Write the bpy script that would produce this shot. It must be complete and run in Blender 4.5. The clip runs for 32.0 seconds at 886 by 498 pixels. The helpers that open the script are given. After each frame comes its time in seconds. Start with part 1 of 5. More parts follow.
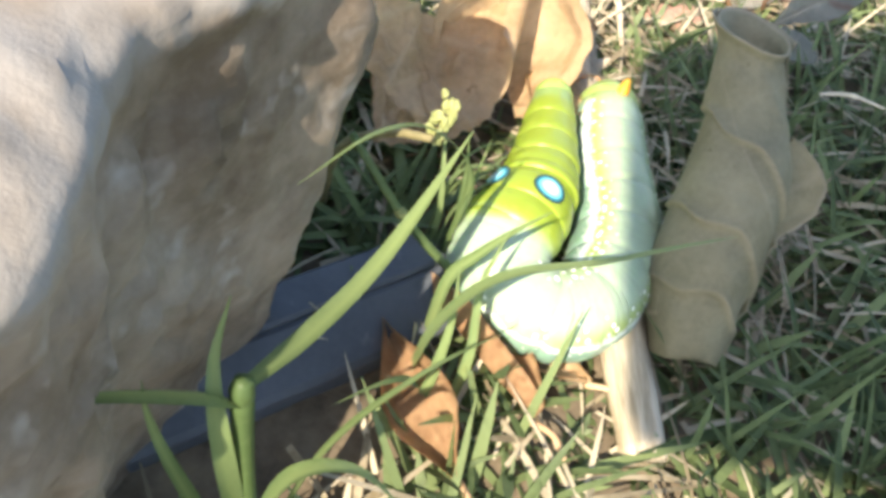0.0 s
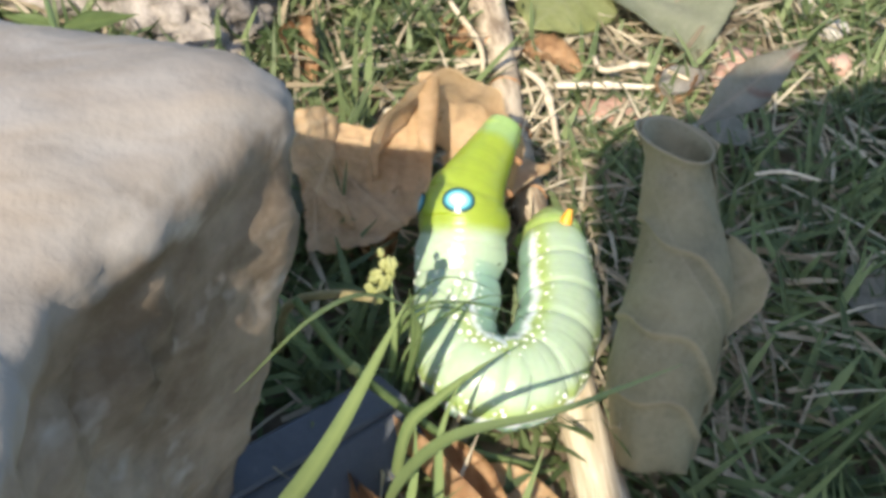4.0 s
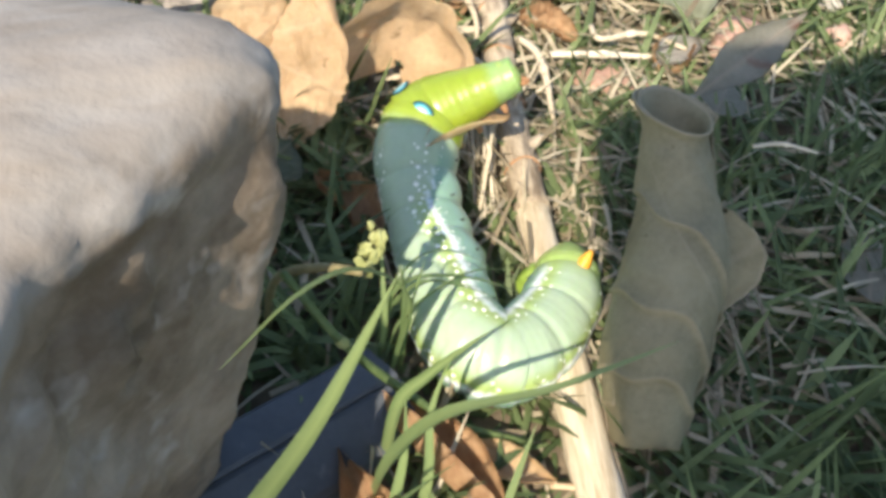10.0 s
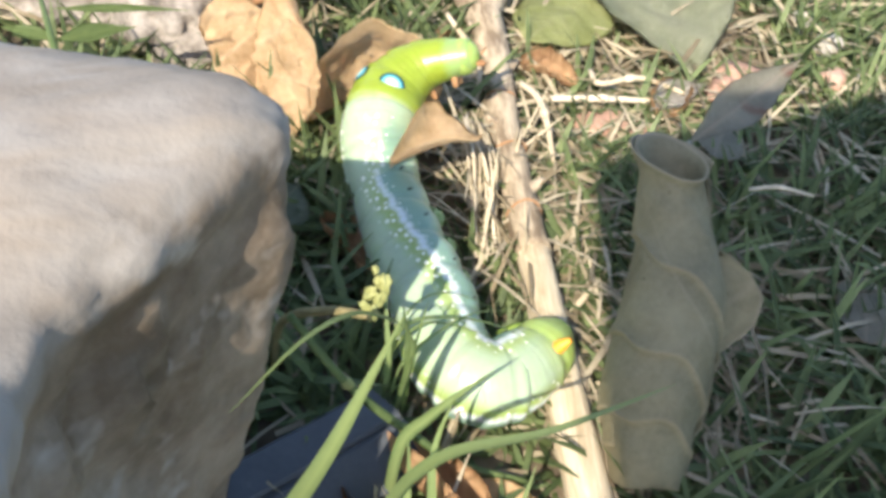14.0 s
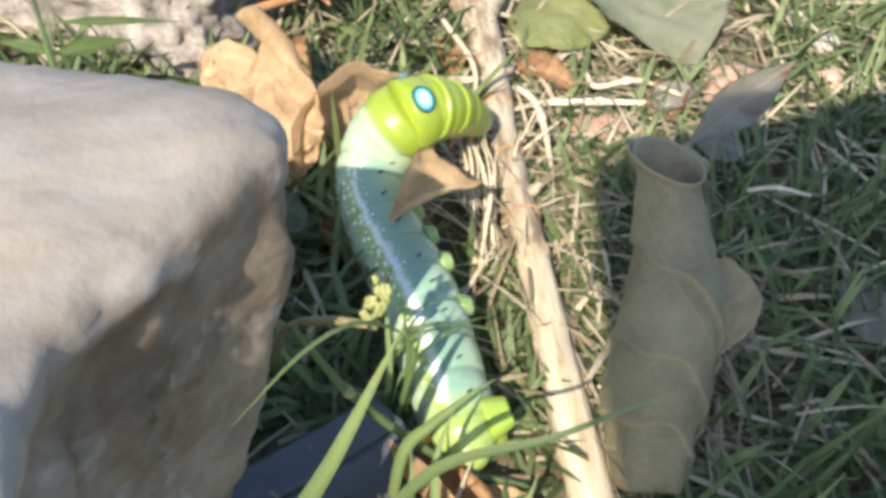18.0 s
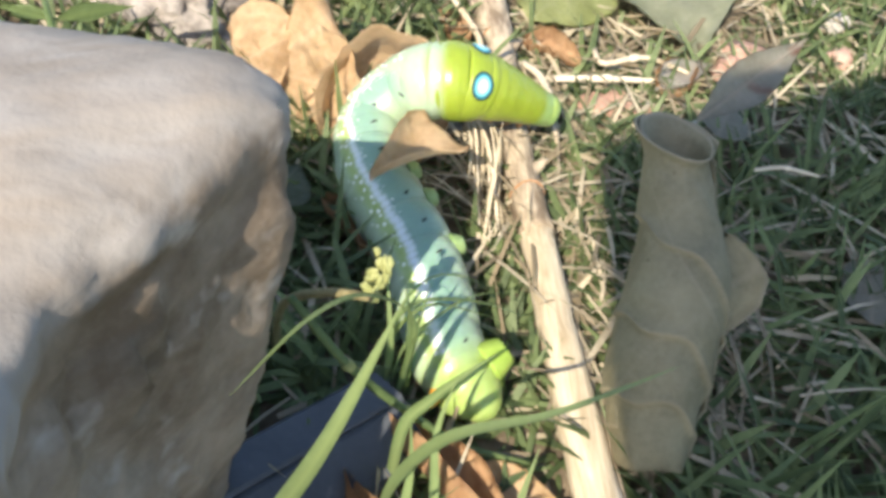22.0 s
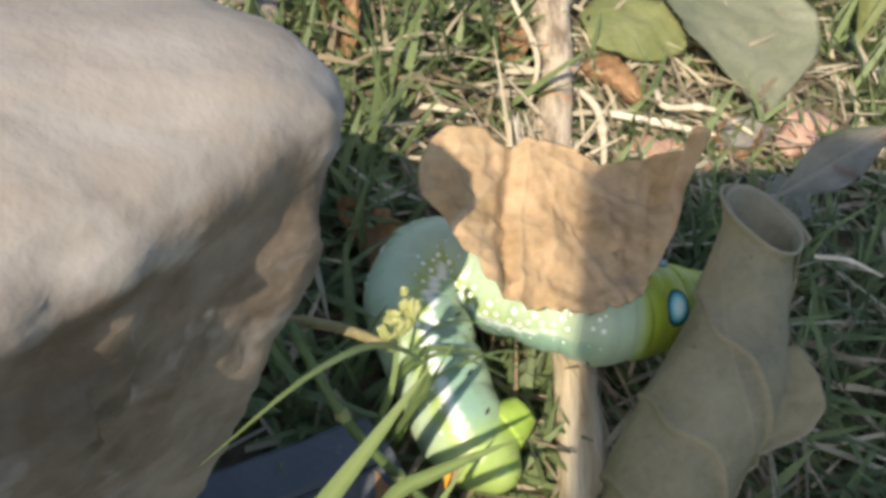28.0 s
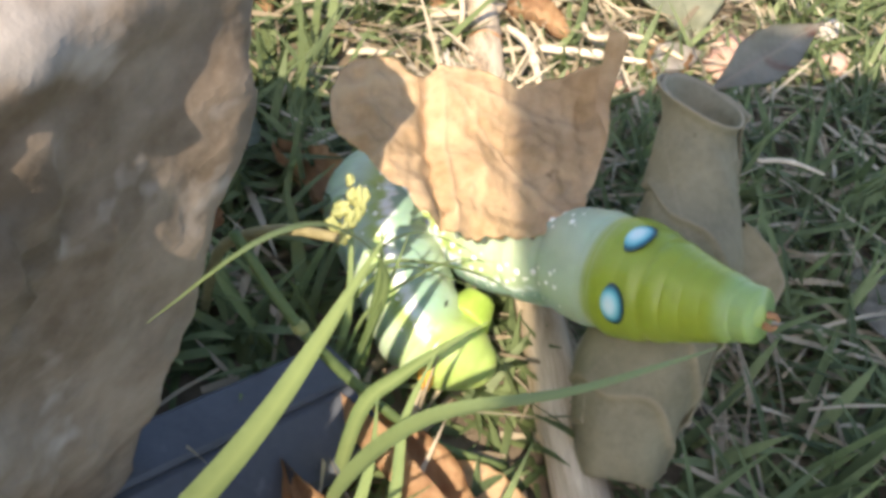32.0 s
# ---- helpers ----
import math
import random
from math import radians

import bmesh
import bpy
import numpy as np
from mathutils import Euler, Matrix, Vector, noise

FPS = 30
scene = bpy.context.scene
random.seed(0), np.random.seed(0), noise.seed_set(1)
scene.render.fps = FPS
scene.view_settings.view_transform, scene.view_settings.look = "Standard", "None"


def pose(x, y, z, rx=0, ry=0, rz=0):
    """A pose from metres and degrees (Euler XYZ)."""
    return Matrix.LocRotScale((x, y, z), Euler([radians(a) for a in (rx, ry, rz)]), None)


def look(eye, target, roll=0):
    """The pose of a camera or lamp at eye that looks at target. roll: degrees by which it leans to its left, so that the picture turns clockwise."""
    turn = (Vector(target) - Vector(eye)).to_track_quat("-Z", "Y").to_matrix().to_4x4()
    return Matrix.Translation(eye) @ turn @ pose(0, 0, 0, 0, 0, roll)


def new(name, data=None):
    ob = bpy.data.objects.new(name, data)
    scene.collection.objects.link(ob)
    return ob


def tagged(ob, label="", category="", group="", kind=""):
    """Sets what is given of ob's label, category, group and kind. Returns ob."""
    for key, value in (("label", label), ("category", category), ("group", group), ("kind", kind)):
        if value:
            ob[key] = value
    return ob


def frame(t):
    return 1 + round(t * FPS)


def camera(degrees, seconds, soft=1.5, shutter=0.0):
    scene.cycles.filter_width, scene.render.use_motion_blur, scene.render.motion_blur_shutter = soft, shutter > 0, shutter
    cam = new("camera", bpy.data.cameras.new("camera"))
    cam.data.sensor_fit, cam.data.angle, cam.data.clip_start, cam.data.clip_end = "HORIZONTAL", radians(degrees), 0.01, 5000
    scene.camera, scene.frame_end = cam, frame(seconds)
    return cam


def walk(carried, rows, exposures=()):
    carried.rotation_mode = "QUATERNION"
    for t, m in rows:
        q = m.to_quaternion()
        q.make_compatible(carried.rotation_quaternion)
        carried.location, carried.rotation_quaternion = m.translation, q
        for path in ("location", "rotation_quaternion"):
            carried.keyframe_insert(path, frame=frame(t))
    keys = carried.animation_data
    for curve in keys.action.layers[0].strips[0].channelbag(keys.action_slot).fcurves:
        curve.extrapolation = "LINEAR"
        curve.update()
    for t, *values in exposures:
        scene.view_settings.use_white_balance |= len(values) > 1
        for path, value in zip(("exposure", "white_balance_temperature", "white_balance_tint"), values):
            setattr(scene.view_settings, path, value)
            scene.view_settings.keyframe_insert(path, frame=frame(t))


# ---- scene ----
cam = camera(53.3, 32.0, soft=3.8)
PATH = [
    (0, (0.00903, 0.00013, 0.09458), (0.03028, 0.09532, -0.01938), 18.58),
    (0.5, (0.00944, 0.00100, 0.09644), (0.03032, 0.09683, -0.01706), 17.27),
    (1, (0.01106, 0.00503, 0.09973), (0.03244, 0.10149, -0.01313), 15.99),
    (1.5, (0.01103, 0.00509, 0.10175), (0.03319, 0.10441, -0.00845), 14.24),
    (2, (0.01155, 0.00574, 0.10308), (0.03356, 0.10676, -0.00560), 12.62),
    (2.5, (0.01177, 0.00555, 0.10372), (0.03344, 0.10731, -0.00432), 11.72),
    (3, (0.01195, 0.00632, 0.10352), (0.03431, 0.10868, -0.00382), 11.53),
    (3.5, (0.01193, 0.00703, 0.10278), (0.03531, 0.10972, -0.00403), 11.76),
    (5.5, (0.01170, 0.00606, 0.10349), (0.03447, 0.10900, -0.00322), 11.47),
    (6, (0.01182, 0.00711, 0.10267), (0.03519, 0.10969, -0.00424), 11.94),
    (6.5, (0.01148, 0.00614, 0.10265), (0.03472, 0.10848, -0.00453), 12.23),
    (7, (0.01181, 0.00700, 0.10326), (0.03510, 0.10918, -0.00406), 12.19),
    (7.5, (0.01191, 0.00716, 0.10324), (0.03491, 0.10900, -0.00446), 11.79),
    (8, (0.01205, 0.00785, 0.10324), (0.03533, 0.10915, -0.00491), 11.81),
    (8.5, (0.01223, 0.00798, 0.10277), (0.03575, 0.10848, -0.00607), 11.69),
    (9, (0.01198, 0.00765, 0.10113), (0.03615, 0.10743, -0.00823), 12.39),
    (9.5, (0.01215, 0.00795, 0.10161), (0.03635, 0.10718, -0.00825), 12.71),
    (10, (0.01231, 0.00882, 0.10150), (0.03708, 0.10767, -0.00857), 12.98),
    (10.5, (0.01232, 0.00964, 0.10047), (0.03799, 0.10789, -0.00993), 13.38),
    (11, (0.01222, 0.00915, 0.10049), (0.03808, 0.10743, -0.00983), 13.45),
    (11.5, (0.01226, 0.00915, 0.10106), (0.03783, 0.10710, -0.00963), 13.33),
    (12, (0.01222, 0.00934, 0.10051), (0.03782, 0.10746, -0.01001), 13.37),
    (12.5, (0.01183, 0.00876, 0.10090), (0.03751, 0.10743, -0.00912), 13.67),
    (13, (0.01185, 0.00812, 0.10329), (0.03683, 0.10872, -0.00513), 13.04),
    (13.5, (0.01171, 0.00714, 0.10419), (0.03583, 0.10989, -0.00240), 12.38),
    (14, (0.01183, 0.00773, 0.10440), (0.03581, 0.11086, -0.00186), 12.38),
    (14.5, (0.01202, 0.00769, 0.10530), (0.03563, 0.11176, -0.00011), 11.67),
    (16.5, (0.01209, 0.00936, 0.10352), (0.03759, 0.11259, -0.00228), 12.27),
    (17, (0.01203, 0.00902, 0.10435), (0.03730, 0.11221, -0.00154), 11.96),
    (17.5, (0.01195, 0.00857, 0.10497), (0.03640, 0.11195, -0.00093), 11.32),
    (18, (0.01190, 0.00801, 0.10518), (0.03579, 0.11134, -0.00089), 11.38),
    (18.5, (0.01196, 0.00854, 0.10520), (0.03592, 0.11189, -0.00084), 11.44),
    (19, (0.01216, 0.00875, 0.10570), (0.03571, 0.11220, -0.00033), 11.19),
    (19.5, (0.01214, 0.00854, 0.10463), (0.03559, 0.11157, -0.00184), 11.36),
    (20, (0.01253, 0.01039, 0.10455), (0.03721, 0.11279, -0.00223), 11.94),
    (20.5, (0.01243, 0.00983, 0.10424), (0.03716, 0.11205, -0.00271), 11.94),
    (21, (0.01225, 0.00936, 0.10392), (0.03677, 0.11108, -0.00356), 12.20),
    (21.5, (0.01199, 0.00864, 0.10342), (0.03634, 0.11023, -0.00421), 12.23),
    (22, (0.01203, 0.00831, 0.10360), (0.03570, 0.10930, -0.00476), 12.38),
    (22.5, (0.01134, -0.00099, 0.09597), (0.03029, 0.10135, -0.01204), 14.26),
    (23, (0.02036, 0.01017, 0.09235), (0.02795, 0.11258, -0.01699), 23.89),
    (23.5, (0.02379, 0.00605, 0.08786), (0.02580, 0.10768, -0.02245), 26.63),
    (24, (0.02374, 0.00739, 0.08752), (0.02844, 0.10996, -0.02184), 25.41),
    (24.5, (0.02435, 0.00899, 0.08827), (0.03081, 0.11288, -0.01974), 22.14),
    (26.5, (0.02431, 0.01478, 0.08464), (0.03514, 0.11675, -0.02483), 23.53),
    (27, (0.02306, 0.01913, 0.08275), (0.03759, 0.12272, -0.02476), 22.63),
    (27.5, (0.02296, 0.02970, 0.08219), (0.04709, 0.13806, -0.02598), 24.28),
    (28, (0.00855, 0.02294, 0.09339), (0.03599, 0.12723, -0.01795), 24.04),
    (28.5, (0.00751, 0.02832, 0.09106), (0.04508, 0.13152, -0.01831), 23.27),
    (29, (0.00537, 0.02480, 0.09172), (0.04283, 0.12805, -0.01765), 23.10),
    (29.5, (0.00391, 0.02152, 0.09301), (0.03913, 0.12683, -0.01513), 22.59),
    (30, (0.00405, 0.02033, 0.09365), (0.03634, 0.12604, -0.01502), 21.66),
    (30.5, (0.00338, 0.01863, 0.09181), (0.03526, 0.12535, -0.01598), 21.83),
    (31, (0.00367, 0.01737, 0.08976), (0.03625, 0.12322, -0.01868), 23.01),
    (31.5, (0.00669, 0.01291, 0.08697), (0.04030, 0.12020, -0.01972), 21.79),
    (32, (0.01078, 0.01638, 0.08291), (0.04715, 0.12294, -0.02361), 20.69),
]
walk(cam, [(t, look(eye, target, roll)) for t, eye, target, roll in PATH],
     [(0, 1.44, 6950, 10), (1, 1.22, 6850, 10), (2, 1.04, 6750, 10), (3, 0.89, 6750, 10), (9, 0.88, 6750, 10), (12, 1.06, 6700, 10), (20, 1.04, 6650, 10), (23, 1.06, 6750, 10), (24, 1.03, 6850, 10),
      (26.5, 0.96, 7050, 10), (28, 0.72, 7000, 11), (30, 0.88, 7050, 12), (31, 0.96, 7100, 14), (32, 1.26, 7150, 16)])

# ---------------------------------------------------------------- light
SUN = Vector((-0.58, -0.94, 1.0)).normalized()
scene.view_settings.exposure = 0.85
world = bpy.data.worlds.new("sky")
scene.world = world
world.use_nodes = True
wn = world.node_tree.nodes
wl = world.node_tree.links
sky = wn.new("ShaderNodeTexSky")
sky.sky_type = "NISHITA"
sky.sun_disc = False
sky.sun_elevation = math.asin(SUN.z)
sky.sun_rotation = math.atan2(SUN.x, SUN.y)
wl.new(sky.outputs["Color"], wn["Background"].inputs["Color"])
wn["Background"].inputs["Strength"].default_value = 0.142
lamp = bpy.data.lights.new("sun", "SUN")
lamp.energy, lamp.angle, lamp.color = 4.4, radians(0.5), (1.0, 0.895, 0.745)
sun = new("sun", lamp)
sun.matrix_world = look(tuple(SUN * 2), (0, 0, 0))

# ---------------------------------------------------------------- helpers
CM = 0.01
BASE = {}


def thing(name, base, label, category, group=""):
    """An Empty at its base, given in centimetres, to which parts are added."""
    ob = new(name)
    ob.empty_display_size = 0.005
    ob.location = Vector(base) * CM
    BASE[ob.name] = Vector(base)
    return tagged(ob, label, category, group)


def root_base(ob):
    while ob.parent:
        ob = ob.parent
    return BASE.get(ob.name, Vector((0, 0, 0)))


def part(name, bm, material, parent=None, label="", local=False, smooth=True):
    """Links a bmesh, in centimetres of the world (or of the parent, if local), as one mesh object."""
    if parent and not local:
        bmesh.ops.translate(bm, verts=bm.verts, vec=-root_base(parent))
    bmesh.ops.scale(bm, verts=bm.verts, vec=(CM, CM, CM))
    me = bpy.data.meshes.new(name)
    bm.to_mesh(me)
    bm.free()
    for m in material if isinstance(material, (list, tuple)) else [material]:
        me.materials.append(m)
    if smooth:
        me.polygons.foreach_set("use_smooth", [True] * len(me.polygons))
    ob = new(name, me)
    if parent:
        ob.parent = parent
    if label:
        ob["label"] = label
    return ob


def sheet(name, verts, faces, material, smooth=True):
    """One mesh of many loose pieces, in centimetres."""
    me = bpy.data.meshes.new(name)
    me.from_pydata([tuple(c * CM for c in v) for v in verts], [], faces)
    for m in material if isinstance(material, (list, tuple)) else [material]:
        me.materials.append(m)
    if smooth:
        me.polygons.foreach_set("use_smooth", [True] * len(me.polygons))
    return new(name, me)


def lerp(x, xs, ys):
    return float(np.interp(x, xs, ys))


def fbm(p, scale, octaves=4):
    return noise.fractal(Vector(p) * scale, 1.0, 2.0, octaves)


def smooth_line(points, count):
    """count points, evenly spaced on a Catmull-Rom line through the given ones."""
    pts = [Vector(p) for p in points]
    pts = [pts[0] * 2 - pts[1]] + pts + [pts[-1] * 2 - pts[-2]]
    fine = []
    for i in range(1, len(pts) - 2):
        a, b, c, d = pts[i - 1:i + 3]
        for k in range(12):
            t = k / 12
            fine.append(0.5 * (2 * b + (c - a) * t + (2 * a - 5 * b + 4 * c - d) * t * t + (3 * b - a - 3 * c + d) * t ** 3))
    fine.append(pts[-2])
    run = [0.0]
    for p, q in zip(fine, fine[1:]):
        run.append(run[-1] + (q - p).length)
    arr = np.array([tuple(p) for p in fine])
    want = np.linspace(0, run[-1], count)
    return [Vector((np.interp(w, run, arr[:, 0]), np.interp(w, run, arr[:, 1]), np.interp(w, run, arr[:, 2]))) for w in want]


def tube(points, radii, sides=10, count=24, wobble=0.0, seed=0):
    """A closed tapered tube along a line."""
    line = smooth_line(points, count)
    bm = bmesh.new()
    rings = []
    side = None
    for i, p in enumerate(line):
        tan = (line[min(i + 1, count - 1)] - line[max(i - 1, 0)]).normalized()
        side = tan.orthogonal().normalized() if side is None else (side - tan * side.dot(tan)).normalized()
        up = tan.cross(side)
        r = lerp(i / (count - 1), np.linspace(0, 1, len(radii)), radii)
        ring = []
        for k in range(sides):
            a = 2 * math.pi * k / sides
            d = side * math.cos(a) + up * math.sin(a)
            rr = r * (1 + wobble * noise.noise(p * 2.1 + d * 1.3 + Vector((seed, 0, 0))))
            ring.append(bm.verts.new(p + d * rr))
        rings.append(ring)
    for a, b in zip(rings, rings[1:]):
        for k in range(sides):
            bm.faces.new((a[k], a[(k + 1) % sides], b[(k + 1) % sides], b[k]))
    bm.faces.new(rings[0][::-1])
    bm.faces.new(rings[-1])
    return bm


# ---------------------------------------------------------------- materials
def nodes_of(name):
    m = bpy.data.materials.new(name)
    m.use_nodes = True
    return m, m.node_tree.nodes, m.node_tree.links


def mat(name, dark, light, rough=0.7, scale=120.0, fine=900.0, bump=0.3, contrast=(0.3, 0.7), through_light=0.0,
        attr="", attr_color=(1, 1, 1), island=0.0, spec=0.3, stain=None, stretch=(1, 1, 1), per_object=0.0):
    """A two-scale noise material. attr: a mesh attribute that mixes in attr_color (veins, stripes)."""
    m, n, l = nodes_of(name)
    b = n["Principled BSDF"]
    tc = n.new("ShaderNodeTexCoord")
    mp = n.new("ShaderNodeMapping")
    mp.inputs["Scale"].default_value = stretch
    l.new(tc.outputs["Object"], mp.inputs["Vector"])

    def tex(s, d):
        t = n.new("ShaderNodeTexNoise")
        t.inputs["Scale"].default_value = s
        t.inputs["Detail"].default_value = d
        t.inputs["Roughness"].default_value = 0.6
        l.new(mp.outputs["Vector"], t.inputs["Vector"])
        return t

    big, small = tex(scale, 6), tex(fine, 4)
    ramp = n.new("ShaderNodeValToRGB")
    ramp.color_ramp.elements[0].position, ramp.color_ramp.elements[1].position = contrast
    ramp.color_ramp.elements[0].color = (*dark, 1)
    ramp.color_ramp.elements[1].color = (*light, 1)
    add = n.new("ShaderNodeMath")
    add.operation = "MULTIPLY_ADD"
    add.inputs[1].default_value = 0.35
    l.new(small.outputs["Fac"], add.inputs[0])
    sub = n.new("ShaderNodeMath")
    sub.operation = "ADD"
    sub.inputs[1].default_value = -0.175
    l.new(big.outputs["Fac"], sub.inputs[0])
    l.new(sub.outputs[0], add.inputs[2])
    value = add.outputs[0]
    if island or per_object:
        rnd = n.new("ShaderNodeNewGeometry").outputs["Random Per Island"] if island else n.new("ShaderNodeObjectInfo").outputs["Random"]
        shift = n.new("ShaderNodeMath")
        shift.operation = "MULTIPLY_ADD"
        shift.inputs[1].default_value = island or per_object
        l.new(rnd, shift.inputs[0])
        off = n.new("ShaderNodeMath")
        off.operation = "ADD"
        off.inputs[1].default_value = -(island or per_object) / 2
        l.new(value, off.inputs[0])
        l.new(off.outputs[0], shift.inputs[2])
        value = shift.outputs[0]
    l.new(value, ramp.inputs["Fac"])
    color = ramp.outputs["Color"]
    if stain:
        st = tex(stain[1], 3)
        sr = n.new("ShaderNodeMapRange")
        sr.inputs["From Min"].default_value, sr.inputs["From Max"].default_value = stain[2], stain[2] + 0.12
        l.new(st.outputs["Fac"], sr.inputs["Value"])
        mix = n.new("ShaderNodeMix")
        mix.data_type = "RGBA"
        l.new(sr.outputs["Result"], mix.inputs["Factor"])
        l.new(color, mix.inputs["A"])
        mix.inputs["B"].default_value = (*stain[0], 1)
        color = mix.outputs["Result"]
    if attr:
        at = n.new("ShaderNodeAttribute")
        at.attribute_name = attr
        mix = n.new("ShaderNodeMix")
        mix.data_type = "RGBA"
        l.new(at.outputs["Fac"], mix.inputs["Factor"])
        l.new(color, mix.inputs["A"])
        mix.inputs["B"].default_value = (*attr_color, 1)
        color = mix.outputs["Result"]
    l.new(color, b.inputs["Base Color"])
    b.inputs["Roughness"].default_value = rough
    b.inputs["Specular IOR Level"].default_value = spec
    if bump:
        bp = n.new("ShaderNodeBump")
        bp.inputs["Strength"].default_value = bump
        bp.inputs["Distance"].default_value = 0.0006
        l.new(value, bp.inputs["Height"])
        l.new(bp.outputs["Normal"], b.inputs["Normal"])
    if through_light:
        tr = n.new("ShaderNodeBsdfTranslucent")
        l.new(color, tr.inputs["Color"])
        ms = n.new("ShaderNodeMixShader")
        ms.inputs["Fac"].default_value = through_light
        l.new(b.outputs["BSDF"], ms.inputs[1])
        l.new(tr.outputs["BSDF"], ms.inputs[2])
        l.new(ms.outputs["Shader"], n["Material Output"].inputs["Surface"])
    return m


SOIL = mat("soil", (0.06, 0.048, 0.034), (0.22, 0.175, 0.12), 0.95, 90, 700, 0.8, stain=((0.20, 0.16, 0.10), 45, 0.55))
GRASS = mat("grass", (0.058, 0.088, 0.036), (0.205, 0.265, 0.115), 0.5, 60, 900, 0.15, through_light=0.35, island=0.5, attr="vein", attr_color=(0.16, 0.22, 0.10))
LONG_GRASS = mat("long_grass", (0.105, 0.165, 0.062), (0.235, 0.315, 0.135), 0.4, 70, 1200, 0.12, through_light=0.4, per_object=0.4, stretch=(1, 1, 1), attr="vein", attr_color=(0.26, 0.34, 0.14))
STRAW = mat("straw", (0.22, 0.18, 0.115), (0.50, 0.44, 0.32), 0.6, 120, 1500, 0.3, island=0.6, through_light=0.15)
PALE_STRAW = mat("pale_straw", (0.44, 0.37, 0.26), (0.72, 0.64, 0.50), 0.6, 150, 1500, 0.3, per_object=0.4)
# the boulder's sunlit top is painted paler than its shaded brown flank
ROCK = mat("rock", (0.135, 0.102, 0.072), (0.335, 0.28, 0.225), 0.7, 55, 420, 0.9, (0.34, 0.70), stain=((0.36, 0.325, 0.29), 130, 0.60), attr="lit_top", attr_color=(0.305, 0.287, 0.268))
ROUGH_STONE = mat("rough_stone", (0.10, 0.088, 0.078), (0.40, 0.365, 0.33), 0.95, 160, 900, 1.0, (0.32, 0.68))
SLATE = mat("slate", (0.055, 0.063, 0.076), (0.092, 0.104, 0.122), 0.45, 60, 1200, 0.12, stain=((0.14, 0.15, 0.17), 260, 0.66))
BARK = mat("bark", (0.19, 0.145, 0.10), (0.50, 0.42, 0.31), 0.85, 170, 1000, 1.0, (0.38, 0.6), stretch=(1.6, 0.35, 1.6))
WOOD = mat("bare_wood", (0.36, 0.29, 0.19), (0.64, 0.56, 0.42), 0.7, 200, 1400, 0.8, (0.36, 0.62), stretch=(2.2, 0.2, 2.2))
DRY_LEAF = mat("dry_leaf", (0.57, 0.415, 0.245), (0.85, 0.68, 0.47), 0.7, 110, 1000, 0.5, through_light=0.36, attr="vein", attr_color=(0.80, 0.67, 0.49), stain=((0.34, 0.20, 0.09), 210, 0.66))
RUST_LEAF = mat("rust_leaf", (0.36, 0.20, 0.105), (0.65, 0.45, 0.27), 0.7, 120, 1000, 0.5, through_light=0.2, attr="vein", attr_color=(0.5, 0.34, 0.2))
OLIVE_LEAF = mat("olive_leaf", (0.185, 0.165, 0.10), (0.315, 0.285, 0.185), 0.6, 90, 1100, 0.35, through_light=0.2, attr="vein", attr_color=(0.40, 0.345, 0.25), stain=((0.12, 0.10, 0.05), 330, 0.70))
GREEN_LEAF = mat("green_leaf", (0.30, 0.34, 0.13), (0.48, 0.51, 0.26), 0.5, 80, 1100, 0.3, through_light=0.25, attr="vein", attr_color=(0.48, 0.50, 0.30), stain=((0.30, 0.27, 0.14), 140, 0.66))
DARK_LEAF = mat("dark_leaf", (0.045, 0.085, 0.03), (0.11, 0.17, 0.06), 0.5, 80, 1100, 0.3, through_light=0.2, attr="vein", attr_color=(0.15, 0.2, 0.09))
BROAD_LEAF = mat("broad_leaf", (0.31, 0.335, 0.22), (0.47, 0.485, 0.36), 0.6, 60, 900, 0.3, through_light=0.2, attr="vein", attr_color=(0.50, 0.51, 0.38), stain=((0.33, 0.32, 0.24), 120, 0.62))
GREY_LEAF = mat("grey_leaf", (0.30, 0.29, 0.23), (0.47, 0.45, 0.38), 0.65, 90, 1000, 0.35, through_light=0.2, attr="vein", attr_color=(0.5, 0.44, 0.36), stain=((0.30, 0.17, 0.13), 70, 0.56))
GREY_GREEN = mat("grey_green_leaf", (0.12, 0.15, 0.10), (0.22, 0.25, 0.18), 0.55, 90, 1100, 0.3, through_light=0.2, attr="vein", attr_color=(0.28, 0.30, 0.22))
BRICK = mat("brick_chip", (0.32, 0.19, 0.14), (0.52, 0.35, 0.28), 0.9, 200, 1200, 0.7)
PALE = mat("pale_chip", (0.34, 0.325, 0.30), (0.55, 0.525, 0.48), 0.8, 200, 1200, 0.4)
TWIG = mat("twig_bark", (0.26, 0.13, 0.06), (0.48, 0.28, 0.15), 0.8, 200, 1200, 0.6)
FLOWER = mat("bud", (0.26, 0.30, 0.10), (0.50, 0.52, 0.24), 0.5, 200, 1200, 0.3, through_light=0.3)
WITHERED = mat("withered_stalk", (0.13, 0.115, 0.055), (0.27, 0.235, 0.12), 0.7, 200, 1200, 0.4)
BOARD = mat("dark_board", (0.03, 0.03, 0.03), (0.06, 0.06, 0.06), 0.6, 60, 600, 0.1)


